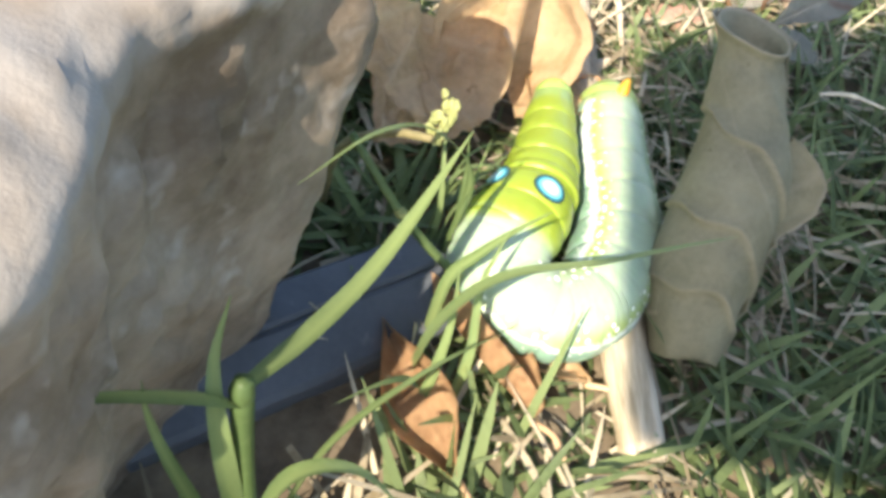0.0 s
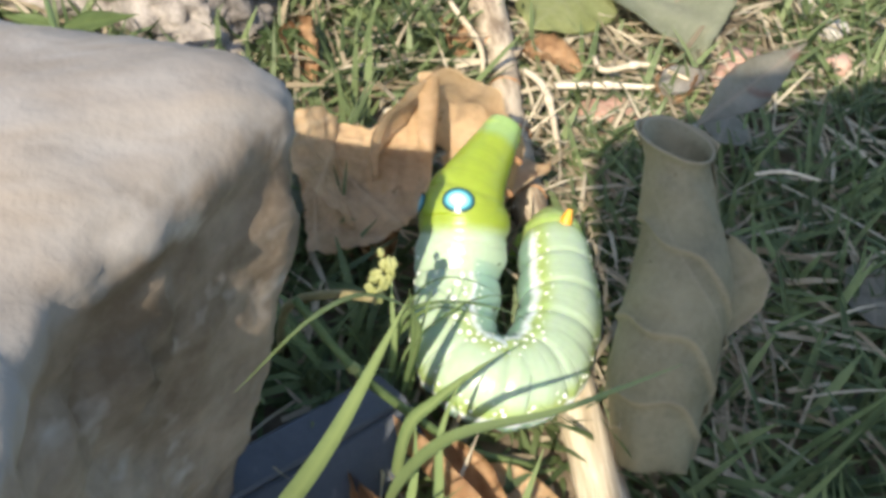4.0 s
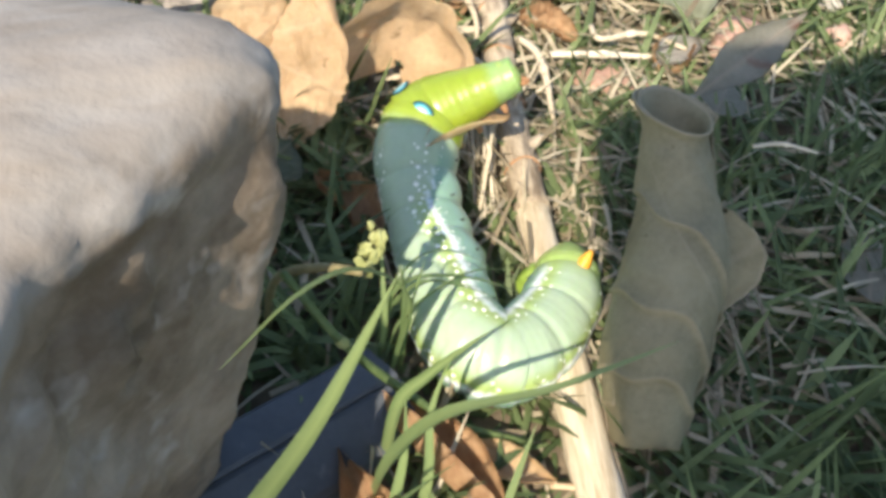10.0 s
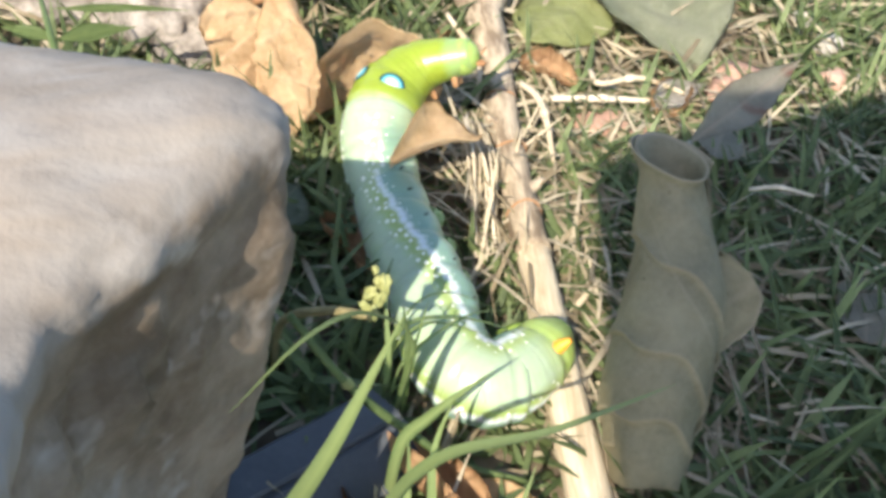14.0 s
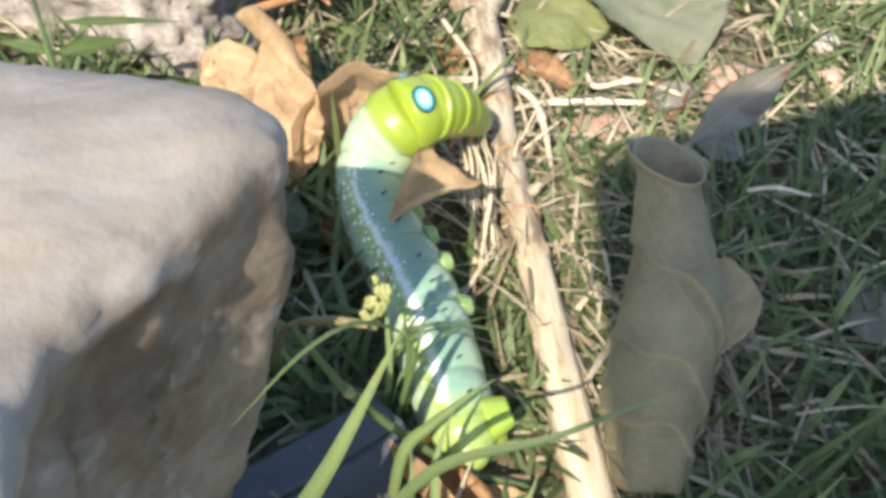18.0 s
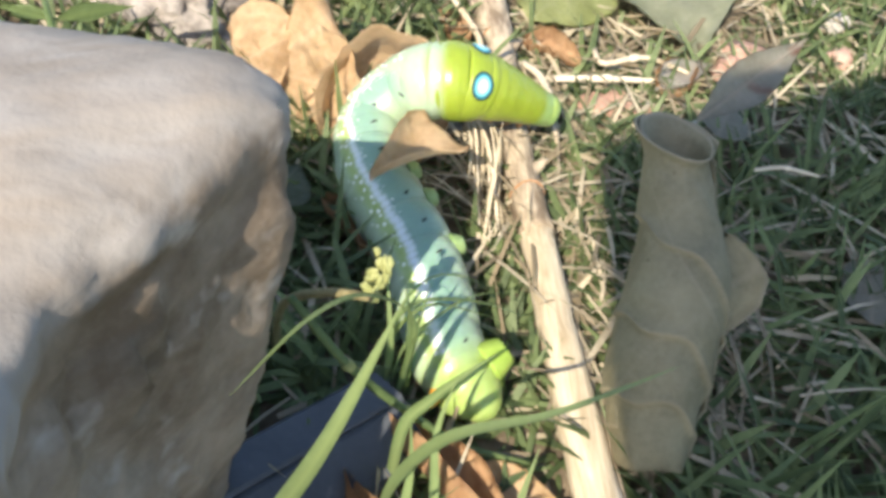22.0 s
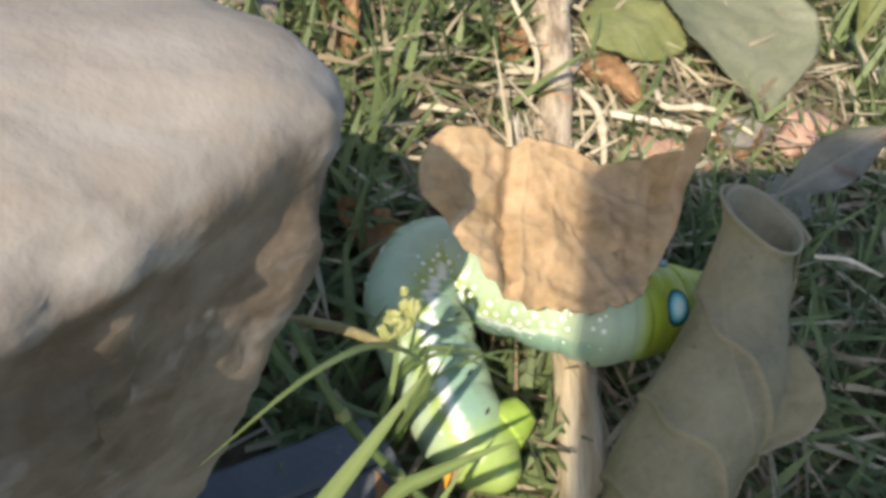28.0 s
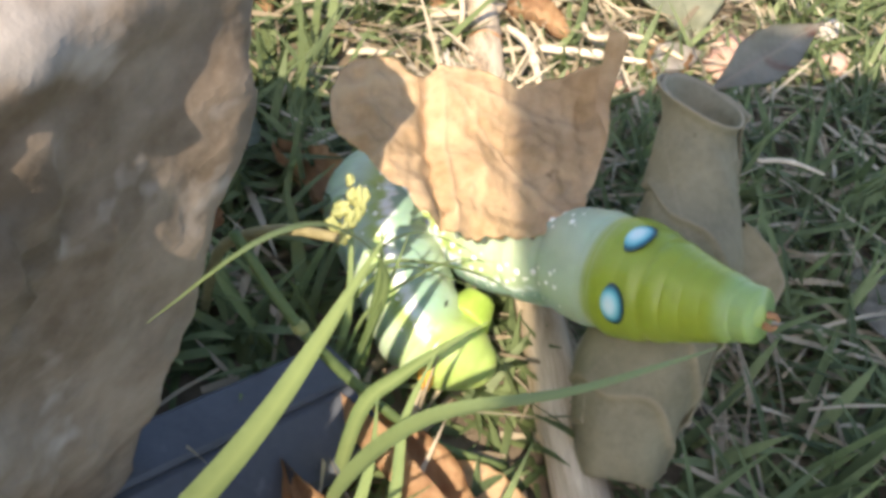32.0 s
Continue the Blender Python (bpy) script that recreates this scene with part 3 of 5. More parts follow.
def aimed(a, b, twist=0.0):
    """A pose at a whose +y points to b, twisted about it, z up at twist 0."""
    a, b = Vector(a), Vector(b)
    y = (b - a).normalized()
    x = y.cross(Vector((0, 0, 1))).normalized()
    z = x.cross(y)
    m = Matrix((x, y, z)).transposed().to_4x4()
    m.translation = a
    return m @ Matrix.Rotation(radians(twist), 4, "Y")


lay_leaf("pointed_leaf", leaf_mesh(4.1, 0.78, LANCE, 0.03, 0.30, 0.1, 0.05, 11, pairs=7), GREY_LEAF, aimed((6.85, 10.75, 2.70), (9.65, 13.4, 2.6), 22), "pale grey-green pointed leaf with a pinkish tip beside the rolled leaf")
lay_leaf("green_leaf", leaf_mesh(2.4, 2.2, BLUNT, 0.15, -0.25, 0.0, 0.15, 21), GREEN_LEAF, aimed((7.3, 18.5, 0.75), (5.55, 16.5, 0.45), 4), "small yellow-green fallen leaf folded along its midrib")
lay_leaf("broad_leaf", leaf_mesh(5.4, 4.2, OVAL, 0.06, 0.12, 0.1, 0.16, 23, pairs=8), BROAD_LEAF, aimed((8.6, 21.3, 0.75), (9.35, 15.9, 0.4), 0), "broad dull green fallen leaf lying flat on the lawn")
lay_leaf("curled_green_leaf", leaf_mesh(3.6, 1.3, LANCE, 0.15, 0.5, 0.5, 0.06, 25), GREEN_LEAF, aimed((14.2, 22.2, 1.6), (11.4, 18.3, 0.35), 50), "yellow-green leaf curling up on its edge")
lay_leaf("back_leaf", leaf_mesh(3.4, 1.9, OVAL, 0.1, 0.2, 0.2, 0.12, 27), GREEN_LEAF, aimed((1.2, 21.0, 1.1), (3.9, 19.0, 0.9), 20), "olive green leaf lying behind the rough stone")
lay_leaf("back_leaf", leaf_mesh(3.0, 1.7, OVAL, 0.1, 0.2, 0.2, 0.12, 28), GREEN_LEAF, aimed((2.0, 18.8, 1.2), (0.9, 17.2, 1.5), -30), "olive green leaf lying on the rough stone")
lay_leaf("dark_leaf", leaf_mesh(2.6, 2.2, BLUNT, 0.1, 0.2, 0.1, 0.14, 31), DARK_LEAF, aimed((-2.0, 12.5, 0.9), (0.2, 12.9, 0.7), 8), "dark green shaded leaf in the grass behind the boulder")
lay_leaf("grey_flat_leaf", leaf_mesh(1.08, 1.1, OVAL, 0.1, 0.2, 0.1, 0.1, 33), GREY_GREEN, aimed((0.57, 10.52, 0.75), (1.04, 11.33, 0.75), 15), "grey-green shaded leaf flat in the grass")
lay_leaf("fallen_petal", leaf_mesh(1.20, 0.62, BLUNT, 0.1, 0.15, 0.0, 0.05, 35), GREY_LEAF, aimed((0.48, 9.22, 0.75), (0.05, 10.34, 0.75), 0), "pale pinkish dry leaf fragment in the grass", stalk=0)
lay_leaf("fallen_petal", leaf_mesh(1.07, 0.55, BLUNT, 0.1, 0.15, 0.0, 0.05, 36), GREY_LEAF, aimed((0.72, 9.40, 0.75), (0.43, 10.43, 0.75), 10), "pale pinkish dry leaf fragment in the grass", stalk=0)
lay_leaf("brown_scrap", leaf_mesh(0.52, 0.5, LOBED, 0.2, 0.5, 0.6, 0.15, 56), RUST_LEAF, aimed((0.80, 9.07, 0.60), (0.67, 9.48, 0.90), 0), "crumpled red-brown dry leaf scrap in shade", stalk=0)
lay_leaf("rust_leaf", leaf_mesh(2.7, 0.85, LANCE, 0.22, 0.6, 0.8, 0.1, 41), RUST_LEAF, aimed((3.75, 5.15, 0.35), (2.25, 6.95, 0.25), 30), "narrow rust-brown curled dry leaf beside the edging strip")
lay_leaf("rust_leaf", leaf_mesh(2.2, 1.0, LANCE, 0.2, 0.5, 0.6, 0.12, 43), RUST_LEAF, aimed((2.9, 4.3, 0.3), (2.05, 6.0, 0.35), -25), "rust-brown dry leaf on grass beside the edging strip")
lay_leaf("straw_leaf", leaf_mesh(1.8, 0.6, LANCE, 0.1, 0.4, 0.4, 0.1, 45), DRY_LEAF, aimed((4.6, 5.9, 0.15), (3.3, 6.4, 0.15), 0), "thin tan dry leaf scrap on the soil")
lay_leaf("brown_scrap", leaf_mesh(1.3, 0.8, LOBED, 0.2, 0.5, 0.6, 0.2, 47), RUST_LEAF, aimed((5.5, 16.1, 0.3), (6.3, 15.6, 0.35), 15), "crumpled brown dry leaf scrap", stalk=0)
lay_leaf("brown_scrap", leaf_mesh(1.6, 0.9, LOBED, 0.2, 0.5, 0.6, 0.2, 48), RUST_LEAF, aimed((0.9, 16.2, 0.4), (1.2, 14.9, 0.2), 25), "crumpled brown dry leaf scrap", stalk=0)
lay_leaf("brown_scrap", leaf_mesh(1.6, 1.0, LOBED, 0.2, 0.4, 0.6, 0.2, 49), RUST_LEAF, aimed((8.2, 14.6, 0.2), (9.0, 15.9, 0.2), 0), "crumpled brown dry leaf scrap", stalk=0)
lay_leaf("brown_scrap", leaf_mesh(1.3, 0.7, LOBED, 0.2, 0.4, 0.6, 0.2, 50), RUST_LEAF, aimed((4.2, 15.8, 0.2), (3.9, 17.0, 0.3), 0), "crumpled brown dry leaf scrap", stalk=0)
lay_leaf("brown_scrap", leaf_mesh(1.5, 0.9, LOBED, 0.2, 0.5, 0.6, 0.2, 51), RUST_LEAF, aimed((2.5, 10.0, 0.2), (1.6, 11.0, 0.3), 0), "crumpled red-brown dry leaf scrap in shade", stalk=0)
lay_leaf("pale_scrap", leaf_mesh(1.75, 0.8, LANCE, 0.1, 0.4, 0.3, 0.08, 53), PALE, aimed((8.01, 14.73, 0.35), (9.85, 15.93, 0.45), 0), "whitish papery leaf scrap", stalk=0)
lay_leaf("pale_scrap", leaf_mesh(1.3, 0.95, BLUNT, 0.05, 0.12, 0.05, 0.06, 58), GREY_LEAF, aimed((8.55, 12.75, 0.9), (9.2, 13.85, 0.75), 6), "pale grey papery leaf scrap behind the rolled leaf", stalk=0)
lay_leaf("grey_scrap", leaf_mesh(1.6, 1.1, BLUNT, 0.05, 0.1, 0.1, 0.08, 55), GREY_LEAF, aimed((10.2, 8.9, 0.4), (10.8, 10.4, 0.4), 0), "pale grey dry leaf scrap in the grass", stalk=0)


def chip(name, at, size, material, label, seed):
    bm = bmesh.new()
    bmesh.ops.create_icosphere(bm, subdivisions=3, radius=1)
    for v in bm.verts:
        d = v.co.copy()
        k = 1 + 0.45 * fbm(d + Vector((seed, 0, 0)), 1.1, 3)
        v.co = Vector((d.x * size[0] * k, d.y * size[1] * k, d.z * size[2] * k)) + Vector(at)
    return tagged(part(name, bm, material), label, "stone")


chip("brick_chip", (10.5, 16.5, 0.15), (0.55, 0.45, 0.28), BRICK, "small orange-red brick chip on the lawn", 1)
chip("brick_chip", (10.07, 15.82, 0.25), (0.40, 0.40, 0.26), BRICK, "small orange-red brick chip on the lawn", 4)
chip("pebble", (-0.4, 15.4, 0.2), (0.45, 0.4, 0.3), ROUGH_STONE, "small grey pebble beside the rough stone", 6)
chip("pebble", (0.75, 16.0, 0.1), (0.4, 0.35, 0.3), ROUGH_STONE, "small grey pebble beside the rough stone", 8)
chip("brick_chip", (7.25, 14.46, 0.12), (0.7, 0.4, 0.22), BRICK, "flat reddish brick chip among straw", 14)
chip("brick_chip", (12.89, 16.64, 0.30), (0.32, 0.28, 0.18), BRICK, "small pinkish brick chip in the grass", 16)
chip("pebble", (13.30, 17.98, 0.30), (0.34, 0.3, 0.24), PALE, "small whitish pebble in the grass", 18)
chip("pebble", (13.3, 19.4, 0.15), (0.35, 0.3, 0.2), PALE, "small whitish pebble on the lawn", 12)

twig = thing("twig", (2, 18, 0), "thin orange-brown twig leaning on the rough stone", "twig")
part("shoot", tube([(-0.2, 16.4, 0.9), (1.1, 17.2, 1.0), (2.4, 18.3, 1.1), (4.2, 19.9, 1.3)], [0.09, 0.10, 0.12, 0.14], 8, 20, 0.1, 1), TWIG, twig)
part("side_shoot", tube([(1.1, 17.2, 1.0), (1.4, 17.0, 1.1), (1.6, 16.6, 1.15)], [0.07, 0.05, 0.03], 7, 10, 0.1, 2), TWIG, twig)

# ---------------------------------------------------------------- grass


def ribbon(points, width, count=10, fold=0.25, twist=0.0, taper=(0.55, 0.95, 1.0, 0.9, 0.7, 0.4, 0.03), flat=None):
    """Vertices, faces and vein values of a folded grass blade along a line."""
    line = smooth_line(points, count)
    verts, faces, vein = [], [], []
    for i, p in enumerate(line):
        tan = (line[min(i + 1, count - 1)] - line[max(i - 1, 0)]).normalized()
        side = flat or tan.cross(Vector((0, 0, 1)))
        side = (side - tan * side.dot(tan))
        side = side.normalized() if side.length > 1e-4 else Vector((1, 0, 0))
        if twist:
            side = Matrix.Rotation(radians(twist * i / (count - 1)), 3, tan) @ side
        up = side.cross(tan)
        w = width / 2 * lerp(i / (count - 1), np.linspace(0, 1, len(taper)), taper)
        verts += [p - side * w + up * (fold * w), p.copy(), p + side * w + up * (fold * w)]
        vein += [0.0, 1.0, 0.0]
    for i in range(count - 1):
        a = 3 * i
        faces += [(a, a + 1, a + 4, a + 3), (a + 1, a + 2, a + 5, a + 4)]
    return verts, faces, vein


def long_blade(points, width, parent, twist=0.0, fold=0.25, count=24, flat=None):
    base = BASE[parent.name]
    verts, faces, vein = ribbon([Vector(p) - base for p in points], width, count, fold, twist, flat=flat)
    ob = sheet("blade", verts, faces, LONG_GRASS)
    at = ob.data.attributes.new("vein", "FLOAT", "POINT")
    at.data.foreach_set("value", vein)
    ob.parent = parent
    return ob


LG = "long grass tufts before the boulder"
ACROSS = Vector((0.1, -0.8, 0.5))
tuft = thing("grass_tuft", (0.75, 3.0, 0), "tall grass tuft with a bright jointed stem and long blades", "grass", LG)
part("stem", tube([(0.75, 3.0, -0.1), (0.70, 3.1, 1.4), (0.58, 3.3, 2.6), (0.52, 3.43, 3.32)], [0.09, 0.09, 0.085, 0.10], 8, 18), LONG_GRASS, tuft)
part("joint", tube([(0.53, 3.40, 3.18), (0.52, 3.43, 3.32), (0.53, 3.48, 3.42)], [0.09, 0.11, 0.08], 8, 8), LONG_GRASS, tuft)
long_blade([(0.52, 3.43, 3.32), (0.98, 4.25, 2.98), (1.55, 5.2, 2.98), (2.24, 6.36, 3.71)], 0.24, tuft, flat=Vector((0.75, -0.45, 0.35)))
long_blade([(0.52, 3.4, 3.2), (0.2, 3.25, 3.5), (-0.4, 3.05, 3.7), (-1.2, 2.8, 3.7)], 0.28, tuft, flat=Vector((0.3, -0.7, 0.6)))
long_blade([(0.68, 2.95, 1.2), (0.42, 3.15, 2.9), (0.30, 3.45, 3.6), (0.36, 3.75, 4.1)], 0.22, tuft)
long_blade([(0.7, 2.9, 1.6), (1.0, 2.95, 2.9), (1.5, 3.0, 3.05), (2.0, 2.75, 2.8)], 0.28, tuft, flat=ACROSS)
long_blade([(0.6, 2.9, 1.0), (0.1, 3.0, 2.6), (-0.1, 3.1, 3.3), (-0.16, 3.2, 3.7)], 0.18, tuft)
long_blade([(0.75, 3.0, 0.4), (1.3, 3.9, 1.5), (2.2, 4.7, 1.9), (3.0, 5.3, 1.9)], 0.17, tuft, flat=ACROSS)
tuft = thing("grass_tuft", (2.4, 5.6, 0), "green grass tuft whose long blade arches across the stick", "grass", LG)
long_blade([(2.25, 5.7, 0.0), (2.35, 5.5, 1.6), (2.75, 5.35, 2.75), (3.6, 5.25, 3.35), (4.4, 5.5, 3.5), (5.07, 5.85, 3.39)], 0.22, tuft, flat=ACROSS)
long_blade([(2.45, 6.2, 0.0), (2.5, 6.35, 1.3), (2.75, 6.4, 1.8), (3.1, 6.45, 2.3), (3.42, 6.55, 2.57)], 0.20, tuft, flat=Vector((0.5, -0.7, 0.3)))
long_blade([(2.75, 5.3, 0.0), (2.85, 5.6, 0.9), (2.8, 6.0, 1.7), (2.95, 6.3, 2.4)], 0.13, tuft)
long_blade([(2.35, 5.2, 0.0), (2.45, 5.35, 0.8), (2.5, 5.6, 1.6), (2.45, 5.9, 2.2)], 0.13, tuft)
long_blade([(2.5, 5.5, 0.0), (2.2, 5.2, 0.9), (1.8, 4.8, 1.4), (1.3, 4.4, 1.5)], 0.13, tuft, flat=ACROSS)
tuft = thing("grass_tuft", (2.6, 7.6, 0), "thin green grass tuft beside the caterpillar", "grass", LG)
long_blade([(2.7, 7.6, 0.0), (2.62, 7.5, 1.2), (2.5, 7.3, 2.2), (2.35, 7.1, 3.0)], 0.11, tuft)
long_blade([(2.45, 7.9, 0.0), (2.5, 8.05, 1.1), (2.75, 8.1, 1.5), (3.4, 8.12, 1.55), (4.0, 8.0, 1.5), (4.45, 7.85, 1.3)], 0.17, tuft, flat=ACROSS)
long_blade([(2.5, 8.0, 0.0), (2.6, 8.3, 1.2), (3.0, 8.5, 1.6), (3.6, 8.45, 1.55), (4.2, 8.3, 1.2)], 0.09, tuft, flat=ACROSS)
long_blade([(2.4, 8.1, 0.0), (2.5, 8.0, 1.0), (2.88, 8.08, 1.48), (3.5, 7.95, 1.52), (4.1, 7.87, 1.32)], 0.12, tuft, flat=ACROSS)
long_blade([(2.5, 7.7, 0.0), (2.6, 7.75, 1.0), (2.94, 7.86, 1.48), (3.5, 8.2, 1.58), (4.1, 8.41, 1.42)], 0.10, tuft, flat=ACROSS)
long_blade([(2.4, 7.7, 0.0), (2.42, 7.75, 0.9), (2.35, 8.1, 1.5), (2.3, 8.6, 1.9)], 0.09, tuft)
long_blade([(2.55, 7.5, 0.0), (2.6, 7.35, 1.2), (2.62, 7.3, 2.0), (2.7, 7.45, 2.7)], 0.07, tuft)
long_blade([(2.6, 7.6, 0.0), (2.55, 7.2, 2.2), (1.9, 6.7, 3.3), (1.3, 5.9, 3.9), (0.68, 4.91, 4.11)], 0.11, tuft)

stem = thing("jointed_grass", (3.7, 6.6, 0), "thin yellow-green jointed grass stem", "grass stem")
part("stem", tube([(1.1, 7.3, 2.5), (1.82, 6.9, 1.75), (2.6, 6.8, 0.95), (3.4, 6.6, 0.45), (4.3, 6.5, 0.2)], [0.05, 0.055, 0.06, 0.055, 0.05], 7, 26), LONG_GRASS, stem)
for q in ((1.82, 6.9, 1.75), (2.6, 6.8, 0.95)):
    part("joint", tube([(q[0] - 0.05, q[1], q[2] + 0.05), q, (q[0] + 0.05, q[1], q[2] - 0.05)], [0.06, 0.085, 0.06], 7, 6), FLOWER, stem)

bud = thing("bud_stalk", (1.3, 8.2, 0), "wilting yellow-green bud on a brownish stalk", "plant")
part("stalk", tube([(0.9, 8.3, 0.0), (1.0, 7.9, 1.6), (1.5, 7.3, 2.6), (2.0, 7.0, 2.9)], [0.06, 0.06, 0.06, 0.05], 7, 20), WITHERED, bud)
brng = random.Random(21)
for k in range(11):
    bb = bmesh.new()
    bmesh.ops.create_icosphere(bb, subdivisions=3, radius=brng.uniform(0.045, 0.075))
    f = k / 10
    at = Vector((2.0 + 0.10 * f + brng.uniform(-0.09, 0.09), 7.0 + 0.36 * f + brng.uniform(-0.06, 0.06), 2.92 + 0.24 * f + brng.uniform(-0.06, 0.06)))
    turn = Matrix.Rotation(brng.uniform(0, 6), 3, "Z") @ Matrix.Rotation(brng.uniform(-1, 1), 3, "X")
    for v in bb.verts:
        d = v.co * (1 + 0.7 * noise.noise(v.co * 22 + Vector((k * 3.1, 0, 0))))
        v.co = turn @ Vector((d.x * 0.8, d.y * 0.8, d.z * 1.5)) + at
    part("bud", bb, FLOWER, bud)

weed = thing("weed", (-1.9, 10.9, 0), "upright green weed with narrow paired leaves", "plant")
part("stem", tube([(-1.75, 10.6, 0.0), (-2.0, 11.1, 1.4), (-2.39, 11.86, 2.5), (-2.75, 12.8, 2.6), (-3.1, 13.76, 2.5)], [0.06, 0.06, 0.055, 0.05, 0.035], 8, 18), LONG_GRASS, weed)
for a, b, w, twist in (((-2.5, 12.3, 2.52), (-3.35, 12.54, 2.5), 0.26, -20), ((-2.5, 12.3, 2.52), (-1.45, 12.86, 2.5), 0.30, 30), ((-2.7, 13.05, 2.55), (-0.7, 13.44, 2.5), 0.15, 30)):
    lf = leaf_mesh((Vector(b) - Vector(a)).length, w, LANCE, 0.12, 0.3, 0, 0.03, w, 24, 12)
    bmesh.ops.transform(lf, matrix=aimed(a, b, twist), verts=lf.verts)
    part("leaf", lf, LONG_GRASS, weed)

rosette = thing("rosette", (0.56, 15.6, 0), "small dark green rosette of leaves in the grass", "plant")
for k in range(7):
    a = k * 0.9
    lf = leaf_mesh(0.55, 0.32, BLUNT, 0.3, 0.3, 0, 0.02, k, 14, 9, 3)
    bmesh.ops.transform(lf, matrix=aimed((0.56, 15.6, 0.35), (0.56 + math.cos(a), 15.6 + math.sin(a), 0.55)), verts=lf.verts)
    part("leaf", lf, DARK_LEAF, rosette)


def strands(count, seed, length, width, region, tilt=(15, 75), keep=None, base=0.0, order=4):
    """Vertices, faces and vein values of many blades or stalks strewn over a region."""
    rng = random.Random(seed)
    verts, faces, vein = [], [], []
    made = 0
    tries = 0
    while made < count and tries < count * 6:
        tries += 1
        x, y = rng.uniform(region[0], region[1]), rng.uniform(region[2], region[3])
        k = keep(x, y, rng) if keep else 1.0
        if k <= 0:
            continue
        h = rng.uniform(*length) * k
        w = rng.uniform(*width)
        az = rng.uniform(0, 2 * math.pi)
        el = radians(90 - rng.uniform(*tilt))
        d = Vector((math.cos(az) * math.cos(el), math.sin(az) * math.cos(el), math.sin(el)))
        p0 = Vector((x, y, ground_z(x, y) + base * rng.random()))
        p1 = p0 + d * h * 0.5
        droop = rng.uniform(0.0, 0.35) * h
        p2 = p0 + d * h - Vector((0, 0, droop))
        p2.z = max(p2.z, p0.z + 0.05)
        line = [p0 + (p1 - p0) * (2 * t * (1 - t)) + (p2 - p0) * t * t for t in np.linspace(0, 1, order)]
        side = Vector((-math.sin(az), math.cos(az), 0))
        if rng.random() < 0.5:
            side = (side + Vector((0, 0, rng.uniform(-0.8, 0.8)))).normalized()
        b = len(verts)
        for i, p in enumerate(line):
            ww = w / 2 * (0.9, 1.0, 0.75, 0.08)[min(3, int(i * 4 / order))]
            verts += [p - side * ww, p + side * ww]
            vein += [0.0, 0.35]
        for i in range(order - 1):
            a = b + 2 * i
            faces.append((a, a + 1, a + 3, a + 2))
        made += 1
    return verts, faces, vein


def lawn(name, material, label, *batches):
    """One object of grass or straw out of several batches of strands."""
    verts, faces, vein = [], [], []
    for v, f, n in batches:
        b = len(verts)
        verts += v
        faces += [tuple(i + b for i in face) for face in f]
        vein += n
    ob = sheet(name, verts, faces, material)
    at = ob.data.attributes.new("vein", "FLOAT", "POINT")
    at.data.foreach_set("value", vein)
    return tagged(ob, label, "grass", kind="stuff")


def lawn_height(x, y, rng):
    """Where grass grows, and how tall: none in the boulder, short along the caterpillar's way and under flat leaves."""
    if math.hypot(x + 2.6, (y - 4.6) * 1.3) < 3.2:
        return 0
    if 2.6 < x < 5.6 and 6.3 < y < 14.5:
        return 0.35 if rng.random() < 0.5 else 0
    if 5.6 <= x < 8.2 and 6.8 < y < 10.5:
        return 0.4
    if 4.2 < x < 5.7:
        return 0.3 if rng.random() < 0.5 else 0
    if 5.8 < x < 12.0 and 16.3 < y < 21.5:
        return 0.35 if rng.random() < 0.4 else 0
    if 5.6 < x < 11.5 and 13.0 < y < 16.3 and rng.random() < 0.55:
        return 0
    if -0.5 < x < 3 and 5 < y < 7.5 or x < 2.4 and 3.6 < y < 6:
        return 0
    if x < 2.6 and y <= 3.6:
        return 0.7
    if x < 2.2 and y > 16:
        return 0.5
    return 1.0


def off_boulder(x, y, rng):
    if x > 8.3 and y < 13 and rng.random() < 0.6:
        return 0
    return 1.0 if math.hypot(x + 2.6, (y - 4.6) * 1.3) > 3.2 and not (x < 2.4 and 4.6 < y < 6) else 0


def outside(x, y, rng):
    if -6.5 < x < 21.5 and -6 < y < 29:
        return 0
    return 1 if rng.random() < max(0.06, 1 - math.hypot(x - 7, y - 12) / 110) else 0


lawn("lawn", GRASS, "dense short green lawn grass",
     strands(12000, 3, (0.8, 2.2), (0.08, 0.17), (-7, 22, 2.0, 30), (20, 80), lawn_height),
     strands(150, 19, (0.6, 1.35), (0.07, 0.14), (3.9, 4.75, 7.0, 11.0), (35, 85)),
     strands(420, 23, (0.7, 1.6), (0.08, 0.16), (5.4, 8.4, 7.6, 15.0), (40, 85)))
lawn("lawn_undergrowth", GRASS, "low matted green grass", strands(9000, 5, (0.5, 1.3), (0.06, 0.13), (-7, 22, 2.0, 30), (45, 86), lawn_height))
lawn("dry_straw", STRAW, "dead straw-coloured stalks and root strands among the grass",
     strands(2400, 7, (0.6, 2.0), (0.04, 0.11), (-7, 20, 2.0, 28), (60, 89), off_boulder, 0.3),
     strands(200, 9, (0.8, 2.6), (0.05, 0.12), (5.3, 11.5, 8.5, 17.5), (70, 89), None, 0.45),
     strands(90, 11, (1.0, 2.6), (0.04, 0.08), (3.9, 4.9, 9.5, 14.0), (40, 85), None, 0.4),
     strands(950, 13, (0.7, 2.0), (0.05, 0.12), (-2, 17, 13.5, 27), (62, 89), None, 0.5),
     strands(220, 15, (0.6, 1.8), (0.04, 0.10), (5.3, 8.6, 7.5, 13.5), (60, 88), None, 0.5))
